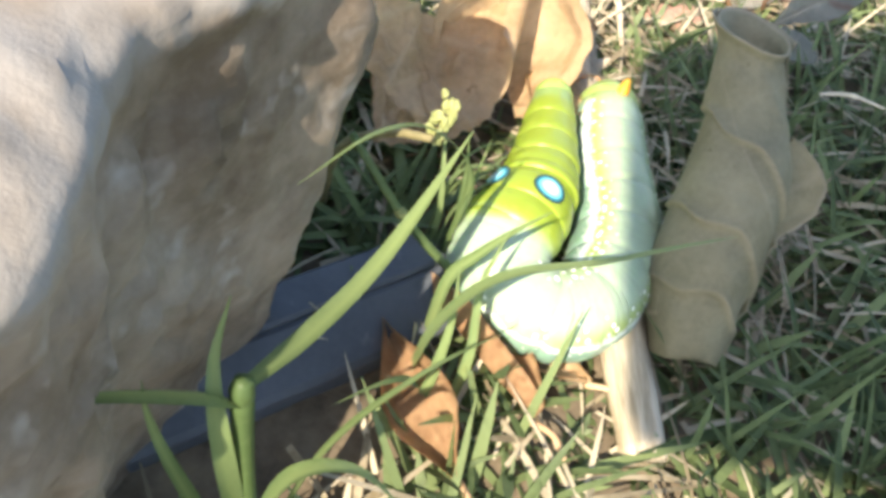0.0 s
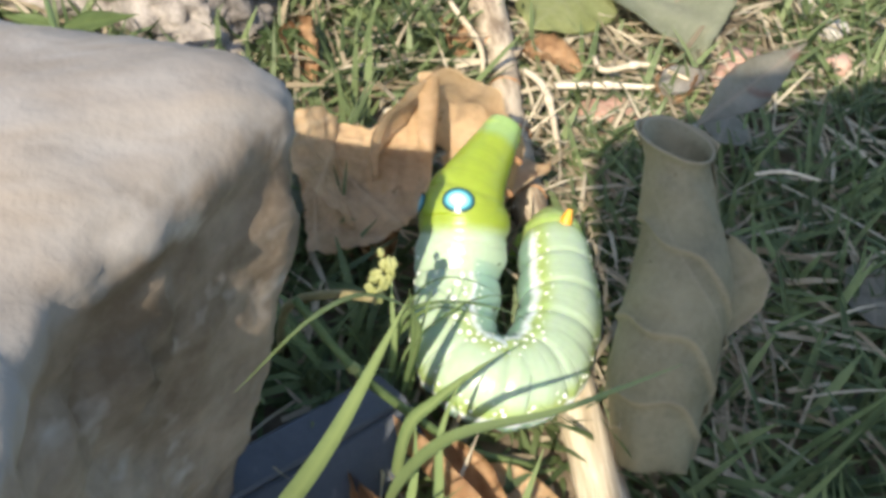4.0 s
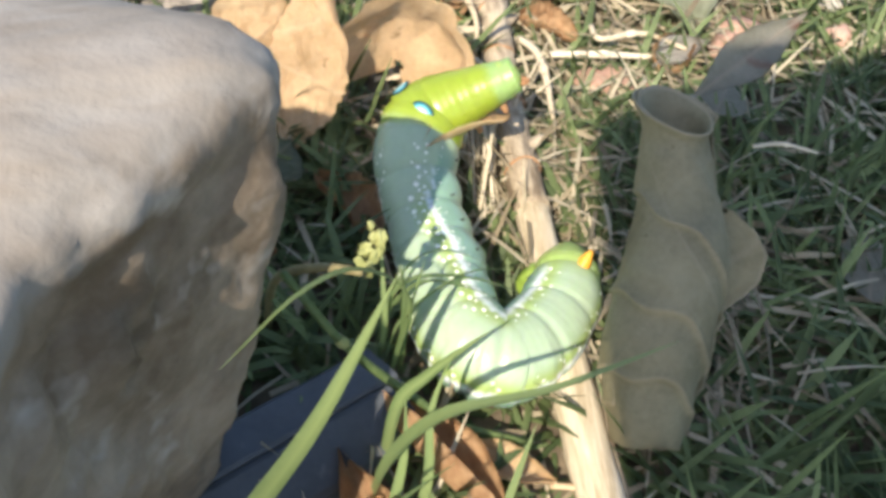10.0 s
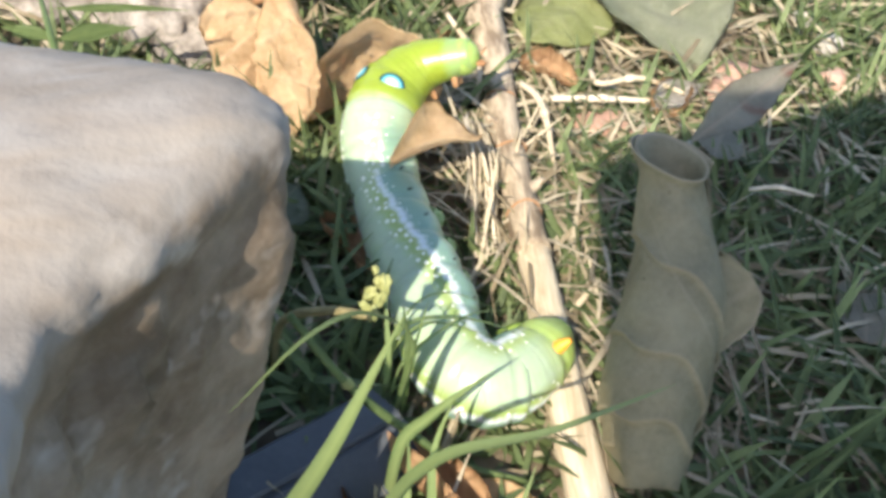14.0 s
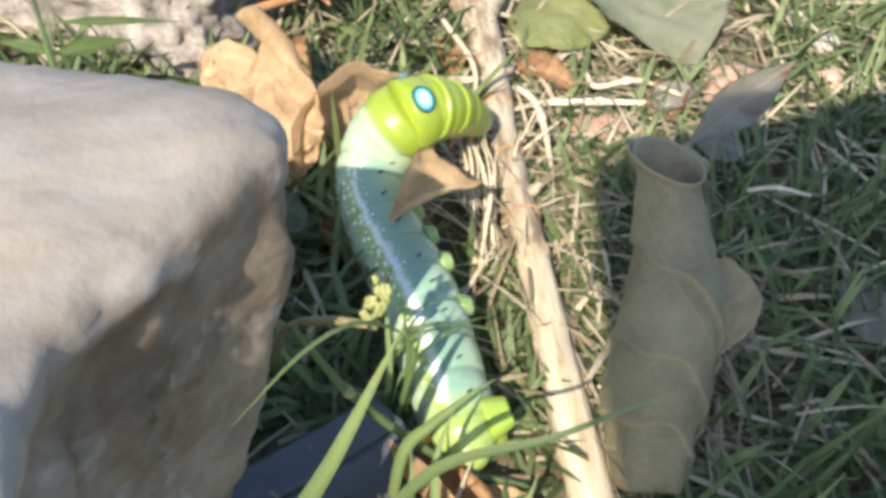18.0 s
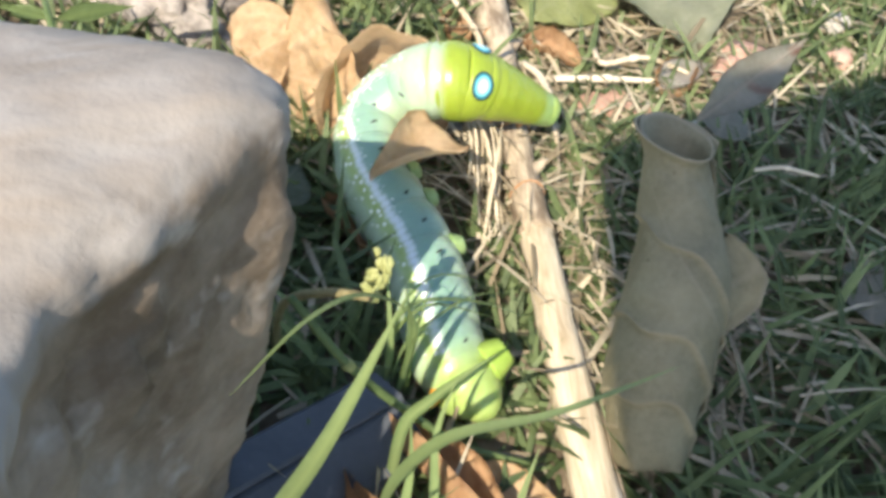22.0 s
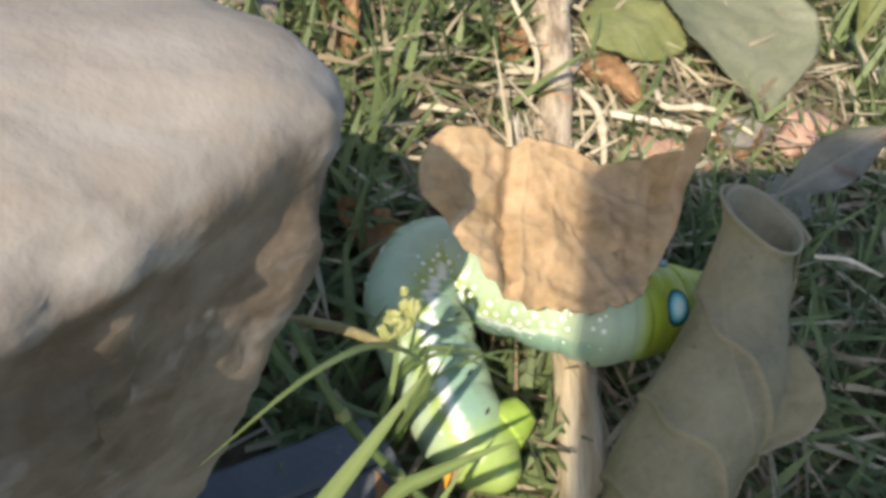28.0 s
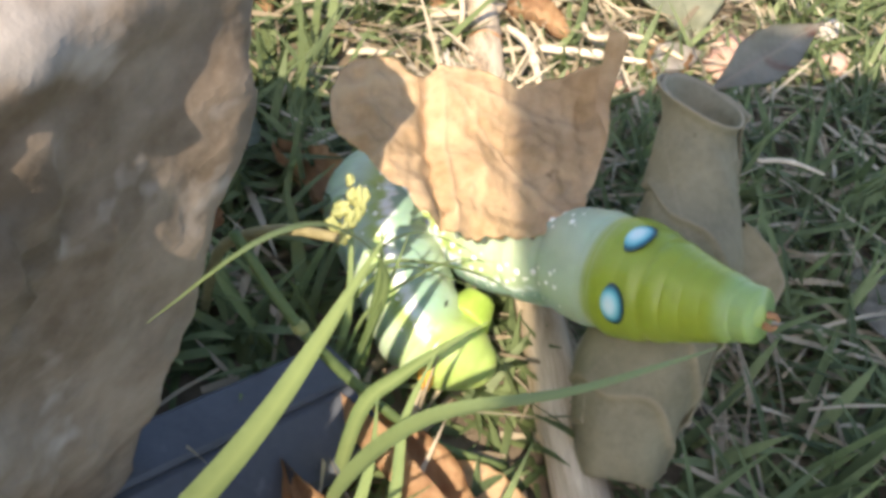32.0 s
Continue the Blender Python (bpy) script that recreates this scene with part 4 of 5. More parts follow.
lawn("outer_lawn", GRASS, "lawn going on round the boulder", strands(16000, 17, (1.5, 3.5), (0.25, 0.5), (-110, 130, -100, 140), (20, 80), outside))


def dry_stalk(points, radius, label, seed):
    """A single pale dead stalk lying on the lawn, with a node part of the way along."""
    ob = thing("dry_stalk", points[0], label, "straw")
    part("culm", tube(points, [radius * 0.8, radius, radius * 0.9, radius * 0.6], 8, 26, 0.25, seed), PALE_STRAW, ob)
    line = smooth_line(points, 21)
    part("node", tube([tuple(line[9]), tuple(line[10]), tuple(line[11])], [radius, radius * 1.35, radius], 8, 6, 0.1, seed), PALE_STRAW, ob)
    return ob


dry_stalk([(6.88, 15.71, 0.55), (6.98, 15.20, 0.6), (7.91, 15.44, 0.65), (8.84, 15.25, 0.5)], 0.065, "bent whitish dead stalk lying across the straw", 1)
dry_stalk([(5.30, 15.0, 0.6), (5.56, 14.14, 0.75), (5.64, 12.76, 0.5)], 0.075, "curved pale dead stalk lying against the stick", 2)
dry_stalk([(3.92, 16.79, 0.9), (4.42, 15.37, 0.8), (4.44, 14.60, 0.4)], 0.06, "pale broken dead stalk beside the stick", 3)
dry_stalk([(5.86, 14.82, 0.4), (6.98, 14.9, 0.45), (8.2, 15.03, 0.4)], 0.075, "straight greyish dead stalk on the lawn", 4)
dry_stalk([(8.95, 11.85, 0.95), (9.5, 11.9, 1.0), (10.2, 11.85, 0.9)], 0.038, "pale dead stalk lying on the shaded lawn", 5)

roots = thing("root_tuft", (4.2, 12.5, 0), "tuft of pale dry root strands hanging beside the stick", "roots")
rrng = random.Random(31)
for k in range(11):
    x0, x1 = 4.05 + rrng.uniform(-0.12, 0.25), 4.2 + rrng.uniform(-0.25, 0.35)
    part("strand", tube([(x0, 13.5 + rrng.uniform(-0.3, 0.3), 0.75), ((x0 + x1) / 2 + rrng.uniform(-0.12, 0.12), 12.3, 0.65 + rrng.uniform(-0.1, 0.2)), (x1, 10.9 + rrng.uniform(-0.4, 0.6), 0.15)],
                        [0.018, 0.024, 0.012], 6, 16, 0.3, k), PALE_STRAW, roots)

# ---------------------------------------------------------------- caterpillar
# Centres of the body's rigid pieces, from tail 0 to head 1: short ones, then the three segments before the head.
SHARES = [(i + 0.5) / 30 for i in range(24)] + [0.8333, 0.868, 0.903, 0.938, 0.972]
RAD_S = [0.0, 0.03, 0.09, 0.2, 0.35, 0.5, 0.6, 0.68, 0.74, 0.79, 0.83, 0.88, 0.93, 0.97, 1.0]
RAD_R = [0.32, 0.47, 0.56, 0.61, 0.635, 0.62, 0.60, 0.61, 0.65, 0.66, 0.61, 0.50, 0.41, 0.35, 0.30]
LENGTH = 8.4
LIME = Vector((0.245, 0.325, 0.034))
PALE_GREEN = Vector((0.35, 0.455, 0.315))
BLUE_GREEN = Vector((0.215, 0.355, 0.275))
LIME_SIDE = Vector((0.29, 0.395, 0.115))
WHITE = Vector((0.64, 0.72, 0.72))
FIRST_FOLD, FOLD_STEP = 0.055, 0.079


def blend(a, b, f):
    f = max(0.0, min(1.0, f))
    return a + (b - a) * (f * f * (3 - 2 * f))


def stripe_at(s):
    """The angle from the back's midline at which the white side stripe runs."""
    return lerp(s, [0.05, 0.2, 0.4, 0.6, 0.7], [62, 62, 62, 59, 54])


def pigment(s, deg):
    """The skin's colour at s, from tail 0 to head 1, and at an angle from the back's midline."""
    a = abs(deg)
    mid = stripe_at(s)
    back = blend(PALE_GREEN, blend(LIME_SIDE, PALE_GREEN, 0.75 * (s - 0.5) / 0.14), (a - mid + 36) / 26)
    low = blend(BLUE_GREEN, PALE_GREEN * 0.92, (a - mid - 26) / 45)
    c = blend(back, low, (a - mid) / 8)
    wide = lerp(s, [0.1, 0.3, 0.5, 0.68], [1.9, 1.7, 1.4, 0.5])
    dash = 0.72 + 0.28 * math.cos(2 * math.pi * s / 0.0135)
    line = max(0.0, 1 - abs(a - mid - 1.2 * math.sin(s * 120)) / 6.0 / wide) * min(1, (s - 0.05) * 20) * max(0, min(1, (0.71 - s) * 16))
    c = blend(c, WHITE, 1.9 * line * dash)
    # crease shade painted into the skin colour along the folds between segments
    fold = (s - FIRST_FOLD) / FOLD_STEP % 1.0
    if 0.05 < s < 0.76:
        c = c * (1 - 0.09 * max(0.0, 1 - min(fold, 1 - fold) / 0.06))
    c = blend(c, LIME_SIDE * 1.02, (0.10 - s) / 0.06)
    c = blend(c, PALE_GREEN * 1.02, (s - 0.69) / 0.05)
    c = blend(c, LIME, (s - 0.755) / 0.03)
    c = blend(c, Vector((0.25, 0.38, 0.13)), (s - 0.955) / 0.025)
    return c


def put_pigment(ob, values):
    at = ob.data.attributes.new("pigment", "FLOAT_COLOR", "POINT")
    at.data.foreach_set("color", [c for v in values for c in (v[0], v[1], v[2], 1.0)])


def on_body(r, y, deg, lift=0.0):
    """A point of a piece's skin in the piece's space: y ahead, z the back."""
    a = radians(deg)
    return Vector(((r + lift) * math.sin(a), y, (r + lift) * math.cos(a)))


def girth(s, deg):
    """Radius of the body: folds between its segments, and swellings low on its flanks."""
    fold = (s - FIRST_FOLD) / FOLD_STEP
    near = min(fold % 1.0, 1 - fold % 1.0)
    r = lerp(s, RAD_S, RAD_R)
    if 0.04 < s < 0.9:
        r *= 1 - 0.045 * math.exp(-(near / 0.10) ** 2)
        flank = math.exp(-((abs(deg) - 118) / 24) ** 2)
        r *= 1 + 0.07 * flank * (0.5 - 0.5 * math.cos(2 * math.pi * fold)) * min(1.0, (0.9 - s) * 6)
    return r * (1 - 0.07 * max(0, -math.cos(radians(deg))))


def body_piece(s, thing_ob):
    reach = 0.322 if s < 0.8 else 0.37
    sides, rows = 80, 23
    bm = bmesh.new()
    colours, grid = [], []
    for i in range(rows):
        f = 2 * i / (rows - 1) - 1
        y = f * reach
        ss = s + y / LENGTH
        shrink = 1 - 0.07 * (max(0.0, abs(f) - 0.35) / 0.65) ** 2
        if s < 0.02:
            shrink *= math.sqrt(max(0.02, 1 - max(0, -f) ** 2.2))
        ring = []
        for k in range(sides):
            deg = 360 * k / sides - 180
            ring.append(bm.verts.new(on_body(girth(ss, deg) * shrink, y, deg)))
            colours.append(pigment(ss, deg))
        grid.append(ring)
    for a, b in zip(grid, grid[1:]):
        for k in range(sides):
            bm.faces.new((a[k], a[(k + 1) % sides], b[(k + 1) % sides], b[k]))
    bm.faces.new(grid[0][::-1])
    bm.faces.new(grid[-1])
    ob = part("body_segment", bm, SKIN, thing_ob, local=True)
    put_pigment(ob, colours)
    return ob


def dot_mesh(spots):
    bm = bmesh.new()
    for p, n, r in spots:
        x = n.orthogonal().normalized()
        y = n.cross(x)
        ring = [bm.verts.new(p + (x * math.cos(a) + y * math.sin(a)) * r) for a in np.linspace(0, 2 * math.pi, 9)[:-1]]
        ring2 = [bm.verts.new(p + (x * math.cos(a) + y * math.sin(a)) * r * 0.6 + n * r * 0.4) for a in np.linspace(0, 2 * math.pi, 9)[:-1]]
        top = bm.verts.new(p + n * r * 0.5)
        for k in range(8):
            bm.faces.new((ring[k], ring[(k + 1) % 8], ring2[(k + 1) % 8], ring2[k]))
            bm.faces.new((ring2[k], ring2[(k + 1) % 8], top))
    return bm


def eyespot(r, y0, deg):
    bm = bmesh.new()
    colours = []
    grid = []
    shades = [(0.0, (0.62, 0.78, 0.78)), (0.3, (0.50, 0.74, 0.76)), (0.58, (0.16, 0.52, 0.58)), (0.76, (0.03, 0.20, 0.27)), (0.9, (0.01, 0.03, 0.04)), (1.0, (0.04, 0.06, 0.02))]
    for i in range(9):
        q = i / 8
        ring = []
        for k in range(28):
            a = 2 * math.pi * k / 28
            y = y0 + 0.18 * q * math.cos(a)
            d = deg + math.degrees(0.235 * q * math.sin(a) / r)
            ring.append(bm.verts.new(on_body(r, y, d, 0.028 * (1 - q * q) + 0.012)))
            colours.append([lerp(q, [x for x, _ in shades], [c[j] for _, c in shades]) for j in range(3)])
        grid.append(ring)
    for a, b in zip(grid, grid[1:]):
        for k in range(28):
            bm.faces.new((a[k], a[(k + 1) % 28], b[(k + 1) % 28], b[k]))
    return bm, colours


def leg_mesh(r, deg, length, radius, y=0.0):
    """A stubby leg standing out from the underside."""
    root, out = on_body(r - 0.12, y, deg), on_body(r + length, y, deg + (8 if deg > 0 else -8))
    mid = (root + out) / 2
    return tube([tuple(root), tuple(mid), tuple(out)], [radius * 1.15, radius, radius * 0.75], 10, 8)


cat = thing("caterpillar", (3.8, 7.2, 0), "thick lime-green hawkmoth caterpillar with blue eyespots and an orange horn", "caterpillar")
rng = random.Random(4)
segments = []
for i, s in enumerate(SHARES):
    r = lerp(s, RAD_S, RAD_R)
    ob = body_piece(s, cat)
    segments.append((s, ob))
    spots = []
    if 0.07 < s < 0.74:
        for side in (-1, 1):
            for away, y, size in (((-13, 0.0, 0.038), (-24, 0.09, 0.028)) if s < 0.33 else ((-12, -0.075, 0.040), (-13, 0.07, 0.036), (-23, 0.0, 0.044), (-31, 0.10, 0.026), (10, -0.05, 0.024), (11, 0.09, 0.022))):
                deg = side * (stripe_at(s) + away + rng.uniform(-3, 3))
                yy = y + rng.uniform(-0.025, 0.025)
                rr = girth(s + yy / LENGTH, deg)
                spots.append((on_body(rr, yy, deg, -0.008), on_body(1, 0, deg), size * rng.uniform(0.8, 1.15)))
        tagged(part("speckle", dot_mesh(spots), SPOT, ob, local=True), kind="stuff")
    if i in (2, 4, 7, 9, 11, 14, 16, 18, 21):
        for deg in (98, -98):
            rr = girth(s, deg)
            bm = tube([tuple(on_body(rr, -0.03, deg - 5, 0.0)), tuple(on_body(rr, 0, deg, 0.004)), tuple(on_body(rr, 0.03, deg + 5, 0.0))], [0.008, 0.019, 0.008], 8, 8)
            part("spiracle", bm, BLACK, ob, local=True)
    if i in (8, 11, 13, 15):
        for deg in (148, -148):
            part("proleg", leg_mesh(r, deg, 0.05, 0.18), PROLEG, ob, local=True)
    if i == 1:
        for deg in (140, -140):
            part("clasper", leg_mesh(r, deg, 0.20, 0.27), CLASPER, ob, local=True)
    if i in (24, 26, 28):
        for deg in (155, -155):
            part("leg", leg_mesh(r, deg, 0.13, 0.06), TWIG, ob, local=True)
    if i == 1:
        part("horn", tube([(0, 0.05, r - 0.08), (0, -0.05, r + 0.06), (0, -0.10, r + 0.16)], [0.11, 0.09, 0.035], 10, 10), HORN, ob, "short orange tail horn", local=True)
    if i == 24:
        for deg in (37, -37):
            bm, col = eyespot(girth(0.818, deg), -0.155, deg)
            eye = part("eyespot", bm, EYE, ob, "blue and white eyespot with a black rim", local=True)
            put_pigment(eye, col)

bm = bmesh.new()
bmesh.ops.create_uvsphere(bm, u_segments=28, v_segments=18, radius=0.30)
for v in bm.verts:
    v.co = Vector((v.co.x * 0.98, v.co.y * 0.95, v.co.z * 1.05))
head = part("head", bm, SKIN, cat, "small round green head", local=True)
put_pigment(head, [Vector((0.32, 0.45, 0.12))] * len(head.data.vertices))
for sx in (-1, 1):
    part("jaw", tube([(0.05 * sx, 0.24, -0.14), (0.06 * sx, 0.32, -0.17), (0.02 * sx, 0.37, -0.18)], [0.05, 0.04, 0.015], 7, 6), TWIG, head, local=True)

BENDS = []


def bend(t, rear, middle, front, eye, points):
    """The caterpillar's line from tail to head at t seconds, in centimetres; how far its back leans to its left, in degrees, at the rear, middle and front;
    eye: the share of the line at which the eyespots sit."""
    BENDS.append((t, (rear, middle, front), eye, points))


bend(0, 10, 20, 20, 0.730, [(5.12, 11.06, 0.75), (5.01, 9.51, 0.67), (5.00, 8.06, 0.67), (4.56, 6.88, 0.70), (3.84, 6.51, 0.73), (3.24, 7.02, 0.81), (3.41, 7.59, 1.09), (3.74, 8.37, 1.20), (4.03, 10.19, 1.20)])
bend(1, 10, 25, 40, 0.820, [(5.09, 10.88, 0.75), (5.07, 9.69, 0.68), (5.11, 8.48, 0.67), (4.62, 7.50, 0.69), (3.89, 7.21, 0.72), (3.37, 7.78, 0.74), (3.40, 8.56, 0.90), (3.46, 9.43, 1.15), (3.66, 10.61, 0.98), (3.86, 11.62, 0.70)])
bend(2, 11, 32, 32, 0.780, [(5.14, 10.83, 0.75), (5.07, 9.66, 0.67), (5.05, 8.37, 0.67), (4.49, 7.48, 0.70), (3.78, 7.19, 0.73), (3.30, 7.66, 0.82), (3.33, 8.37, 1.16), (3.57, 9.41, 1.22), (4.06, 11.15, 1.10)])
bend(3, 12, 40, 44, 0.820, [(4.99, 10.87, 0.75), (5.01, 9.86, 0.68), (4.98, 8.62, 0.67), (4.57, 7.68, 0.69), (3.84, 7.32, 0.72), (3.33, 7.70, 0.74), (3.45, 8.52, 0.97), (3.69, 9.18, 1.33), (3.76, 9.73, 1.76), (4.38, 10.65, 2.20)])
bend(6, 12, 47, 52, 0.790, [(5.32, 9.87, 0.75), (5.03, 8.89, 0.68), (4.74, 7.96, 0.67), (4.13, 7.36, 0.69), (3.52, 7.51, 0.72), (3.27, 8.24, 0.74), (3.22, 9.09, 0.97), (2.84, 9.62, 1.33), (2.70, 10.34, 1.76), (3.05, 11.77, 2.20)])
bend(7, 13, 50, 44, 0.800, [(5.32, 9.85, 0.75), (5.03, 8.82, 0.68), (4.71, 7.89, 0.67), (4.10, 7.34, 0.69), (3.53, 7.53, 0.72), (3.28, 8.27, 0.74), (3.15, 9.17, 0.97), (2.84, 9.77, 1.33), (2.82, 10.33, 1.76), (3.55, 11.32, 2.20)])
bend(8, 14, 54, 4, 0.830, [(5.14, 9.87, 0.75), (4.91, 8.90, 0.68), (4.59, 7.98, 0.66), (3.99, 7.39, 0.68), (3.43, 7.63, 0.71), (3.25, 8.33, 0.73), (3.24, 9.31, 0.75), (2.95, 10.02, 1.08), (3.03, 10.67, 1.40), (3.64, 10.85, 1.80), (4.33, 10.77, 2.20)])
bend(9, 16, 62, 4, 0.835, [(5.26, 9.90, 0.75), (5.04, 8.81, 0.68), (4.66, 8.00, 0.66), (3.96, 7.58, 0.68), (3.41, 8.02, 0.71), (3.30, 9.01, 0.73), (3.07, 9.98, 0.80), (2.93, 10.55, 1.15), (3.22, 11.02, 1.50), (3.88, 11.06, 1.80), (4.56, 10.68, 2.15)])
bend(10, 18, 70, 8, 0.835, [(5.22, 9.28, 0.75), (5.02, 8.52, 0.68), (4.55, 7.83, 0.66), (3.94, 7.47, 0.68), (3.45, 7.95, 0.71), (3.32, 8.82, 0.73), (3.14, 9.89, 0.75), (2.98, 10.75, 1.07), (3.15, 11.38, 1.40), (3.67, 11.49, 1.80), (4.26, 11.53, 2.20)])
bend(11, 21, 78, 36, 0.740, [(4.90, 8.55, 0.75), (4.66, 8.00, 0.68), (4.16, 7.53, 0.66), (3.63, 7.59, 0.68), (3.34, 8.22, 0.71), (3.17, 9.22, 0.73), (2.98, 10.20, 0.75), (2.76, 10.95, 1.08), (2.89, 11.64, 1.40), (3.38, 11.96, 1.80), (4.15, 12.24, 2.20)])
bend(12, 25, 86, 52, 0.790, [(4.89, 8.65, 0.75), (4.52, 8.04, 0.68), (3.88, 7.65, 0.66), (3.32, 7.85, 0.68), (3.19, 8.71, 0.71), (2.89, 9.74, 0.73), (2.50, 10.76, 0.75), (2.15, 11.67, 1.07), (2.04, 12.52, 1.40), (2.39, 13.23, 1.80), (2.91, 13.51, 2.20)])
bend(13, 27, 88, 24, 0.750, [(4.98, 8.60, 0.75), (4.54, 8.12, 0.68), (3.85, 7.73, 0.66), (3.33, 8.17, 0.68), (3.15, 9.07, 0.71), (2.83, 10.16, 0.73), (2.56, 11.25, 0.75), (2.41, 12.11, 1.08), (2.63, 12.93, 1.40), (3.18, 13.41, 1.80), (3.98, 13.28, 2.20)])
bend(14, 30, 90, 20, 0.820, [(4.93, 8.60, 0.75), (4.49, 8.12, 0.68), (3.84, 7.73, 0.66), (3.32, 8.17, 0.68), (3.14, 9.12, 0.71), (2.81, 10.17, 0.73), (2.58, 11.27, 0.75), (2.38, 12.14, 1.07), (2.56, 13.05, 1.40), (3.07, 13.46, 1.80), (3.78, 13.32, 2.20)])
bend(16.5, 85, 98, 6, 0.780, [(3.82, 6.89, 0.50), (3.51, 7.57, 0.53), (3.38, 8.30, 0.56), (3.25, 9.19, 0.59), (3.01, 10.05, 0.62), (2.64, 10.92, 0.71), (2.40, 11.88, 0.80), (2.51, 12.21, 1.25), (2.88, 12.42, 1.70), (3.43, 12.95, 1.75), (4.08, 13.28, 1.80)])
bend(17, 86, 100, 8, 0.780, [(3.73, 6.90, 0.50), (3.50, 7.58, 0.53), (3.36, 8.32, 0.56), (3.22, 9.11, 0.59), (2.98, 9.97, 0.62), (2.67, 10.84, 0.71), (2.43, 11.80, 0.80), (2.54, 12.13, 1.25), (2.87, 12.33, 1.70), (3.46, 12.86, 1.75), (4.12, 13.18, 1.80)])
bend(18, 90, 102, 8, 0.760, [(3.50, 6.77, 0.50), (3.35, 7.54, 0.53), (3.21, 8.28, 0.56), (3.06, 9.08, 0.59), (2.81, 9.94, 0.62), (2.48, 10.77, 0.76), (2.32, 11.68, 0.90), (2.48, 12.08, 1.36), (2.88, 12.16, 1.90), (3.55, 12.55, 1.75), (4.22, 13.25, 1.05)])
bend(19, 90, 102, -12, 0.850, [(3.56, 6.97, 0.50), (3.25, 7.84, 0.53), (3.12, 8.80, 0.57), (2.94, 9.87, 0.60), (2.62, 10.64, 0.66), (2.33, 11.57, 0.76), (2.51, 12.33, 1.10), (3.02, 12.27, 1.60), (3.73, 12.01, 1.74), (4.47, 11.72, 1.80)])
bend(20, 90, 102, 0, 0.790, [(3.67, 7.11, 0.50), (3.33, 7.98, 0.53), (3.24, 8.84, 0.56), (3.05, 9.78, 0.59), (2.70, 10.56, 0.62), (2.31, 11.41, 0.76), (2.13, 12.20, 0.90), (2.34, 12.61, 1.36), (2.84, 12.45, 1.82), (3.43, 12.66, 1.70), (4.24, 13.23, 1.20)])
bend(21, 90, 102, -12, 0.820, [(3.72, 7.14, 0.50), (3.37, 7.93, 0.53), (3.23, 8.79, 0.56), (3.00, 9.73, 0.59), (2.64, 10.51, 0.62), (2.25, 11.36, 0.76), (2.17, 12.31, 0.90), (2.47, 12.73, 1.36), (3.02, 12.65, 1.82), (3.62, 12.87, 1.70), (4.45, 13.40, 1.20)])
bend(22, 90, 100, -18, 0.820, [(3.73, 7.18, 0.50), (3.32, 7.88, 0.53), (3.18, 8.75, 0.56), (2.98, 9.69, 0.59), (2.67, 10.48, 0.62), (2.32, 11.33, 0.76), (2.28, 12.36, 0.90), (2.77, 12.74, 1.36), (3.40, 12.52, 1.82), (4.18, 12.54, 1.70), (5.25, 12.77, 1.20)])
bend(22.5, 90, 95, -24, 0.810, [(3.38, 6.90, 0.50), (3.23, 7.33, 0.53), (3.21, 8.12, 0.56), (3.10, 9.08, 0.59), (2.85, 9.86, 0.62), (2.52, 10.83, 0.76), (2.49, 11.83, 0.90), (2.93, 12.24, 1.36), (3.58, 12.06, 1.82), (4.37, 12.19, 1.70), (5.53, 12.45, 1.20)])
bend(23, 90, 72, -32, 0.820, [(3.76, 7.56, 0.50), (3.42, 8.03, 0.54), (3.16, 8.66, 0.57), (2.89, 9.45, 0.61), (2.55, 10.31, 0.65), (2.25, 10.99, 0.82), (2.29, 11.78, 1.00), (2.82, 11.60, 1.40), (3.54, 11.12, 1.80), (4.35, 11.01, 1.75), (5.34, 10.63, 1.70)])
bend(23.5, 90, 45, -28, 0.860, [(3.90, 7.39, 0.50), (3.50, 7.79, 0.54), (3.15, 8.37, 0.57), (2.78, 8.99, 0.61), (2.35, 9.62, 0.65), (2.18, 10.36, 0.83), (2.51, 10.97, 1.00), (3.18, 10.68, 1.40), (3.87, 9.80, 1.80), (4.53, 9.39, 1.75), (5.19, 8.89, 1.70)])
bend(24, 90, -15, -4, 0.920, [(3.97, 7.15, 0.50), (3.52, 7.70, 0.54), (3.24, 8.41, 0.57), (2.90, 9.04, 0.61), (2.60, 9.76, 0.65), (2.53, 10.42, 0.83), (3.09, 10.73, 1.00), (3.80, 10.21, 1.40), (4.36, 9.19, 1.80), (4.76, 8.64, 1.75), (5.13, 7.68, 1.70)])
bend(24.5, 90, -20, -8, 0.874, [(4.01, 7.13, 0.50), (3.60, 7.71, 0.54), (3.30, 8.40, 0.57), (2.99, 9.06, 0.61), (2.71, 9.91, 0.65), (2.71, 10.47, 0.82), (3.28, 10.71, 1.00), (3.98, 10.12, 1.40), (4.54, 9.30, 1.80), (4.90, 8.81, 1.75), (5.53, 8.57, 1.70)])
bend(26.5, 92, -15, 12, 0.690, [(4.05, 7.32, 0.50), (3.58, 7.59, 0.54), (3.31, 8.22, 0.58), (3.04, 8.92, 0.62), (2.71, 9.54, 0.66), (2.85, 10.23, 0.72), (3.43, 10.22, 0.90), (4.08, 9.84, 1.19), (4.77, 9.54, 1.42), (5.63, 9.90, 1.48), (6.30, 10.66, 1.38), (7.11, 11.67, 1.20)])
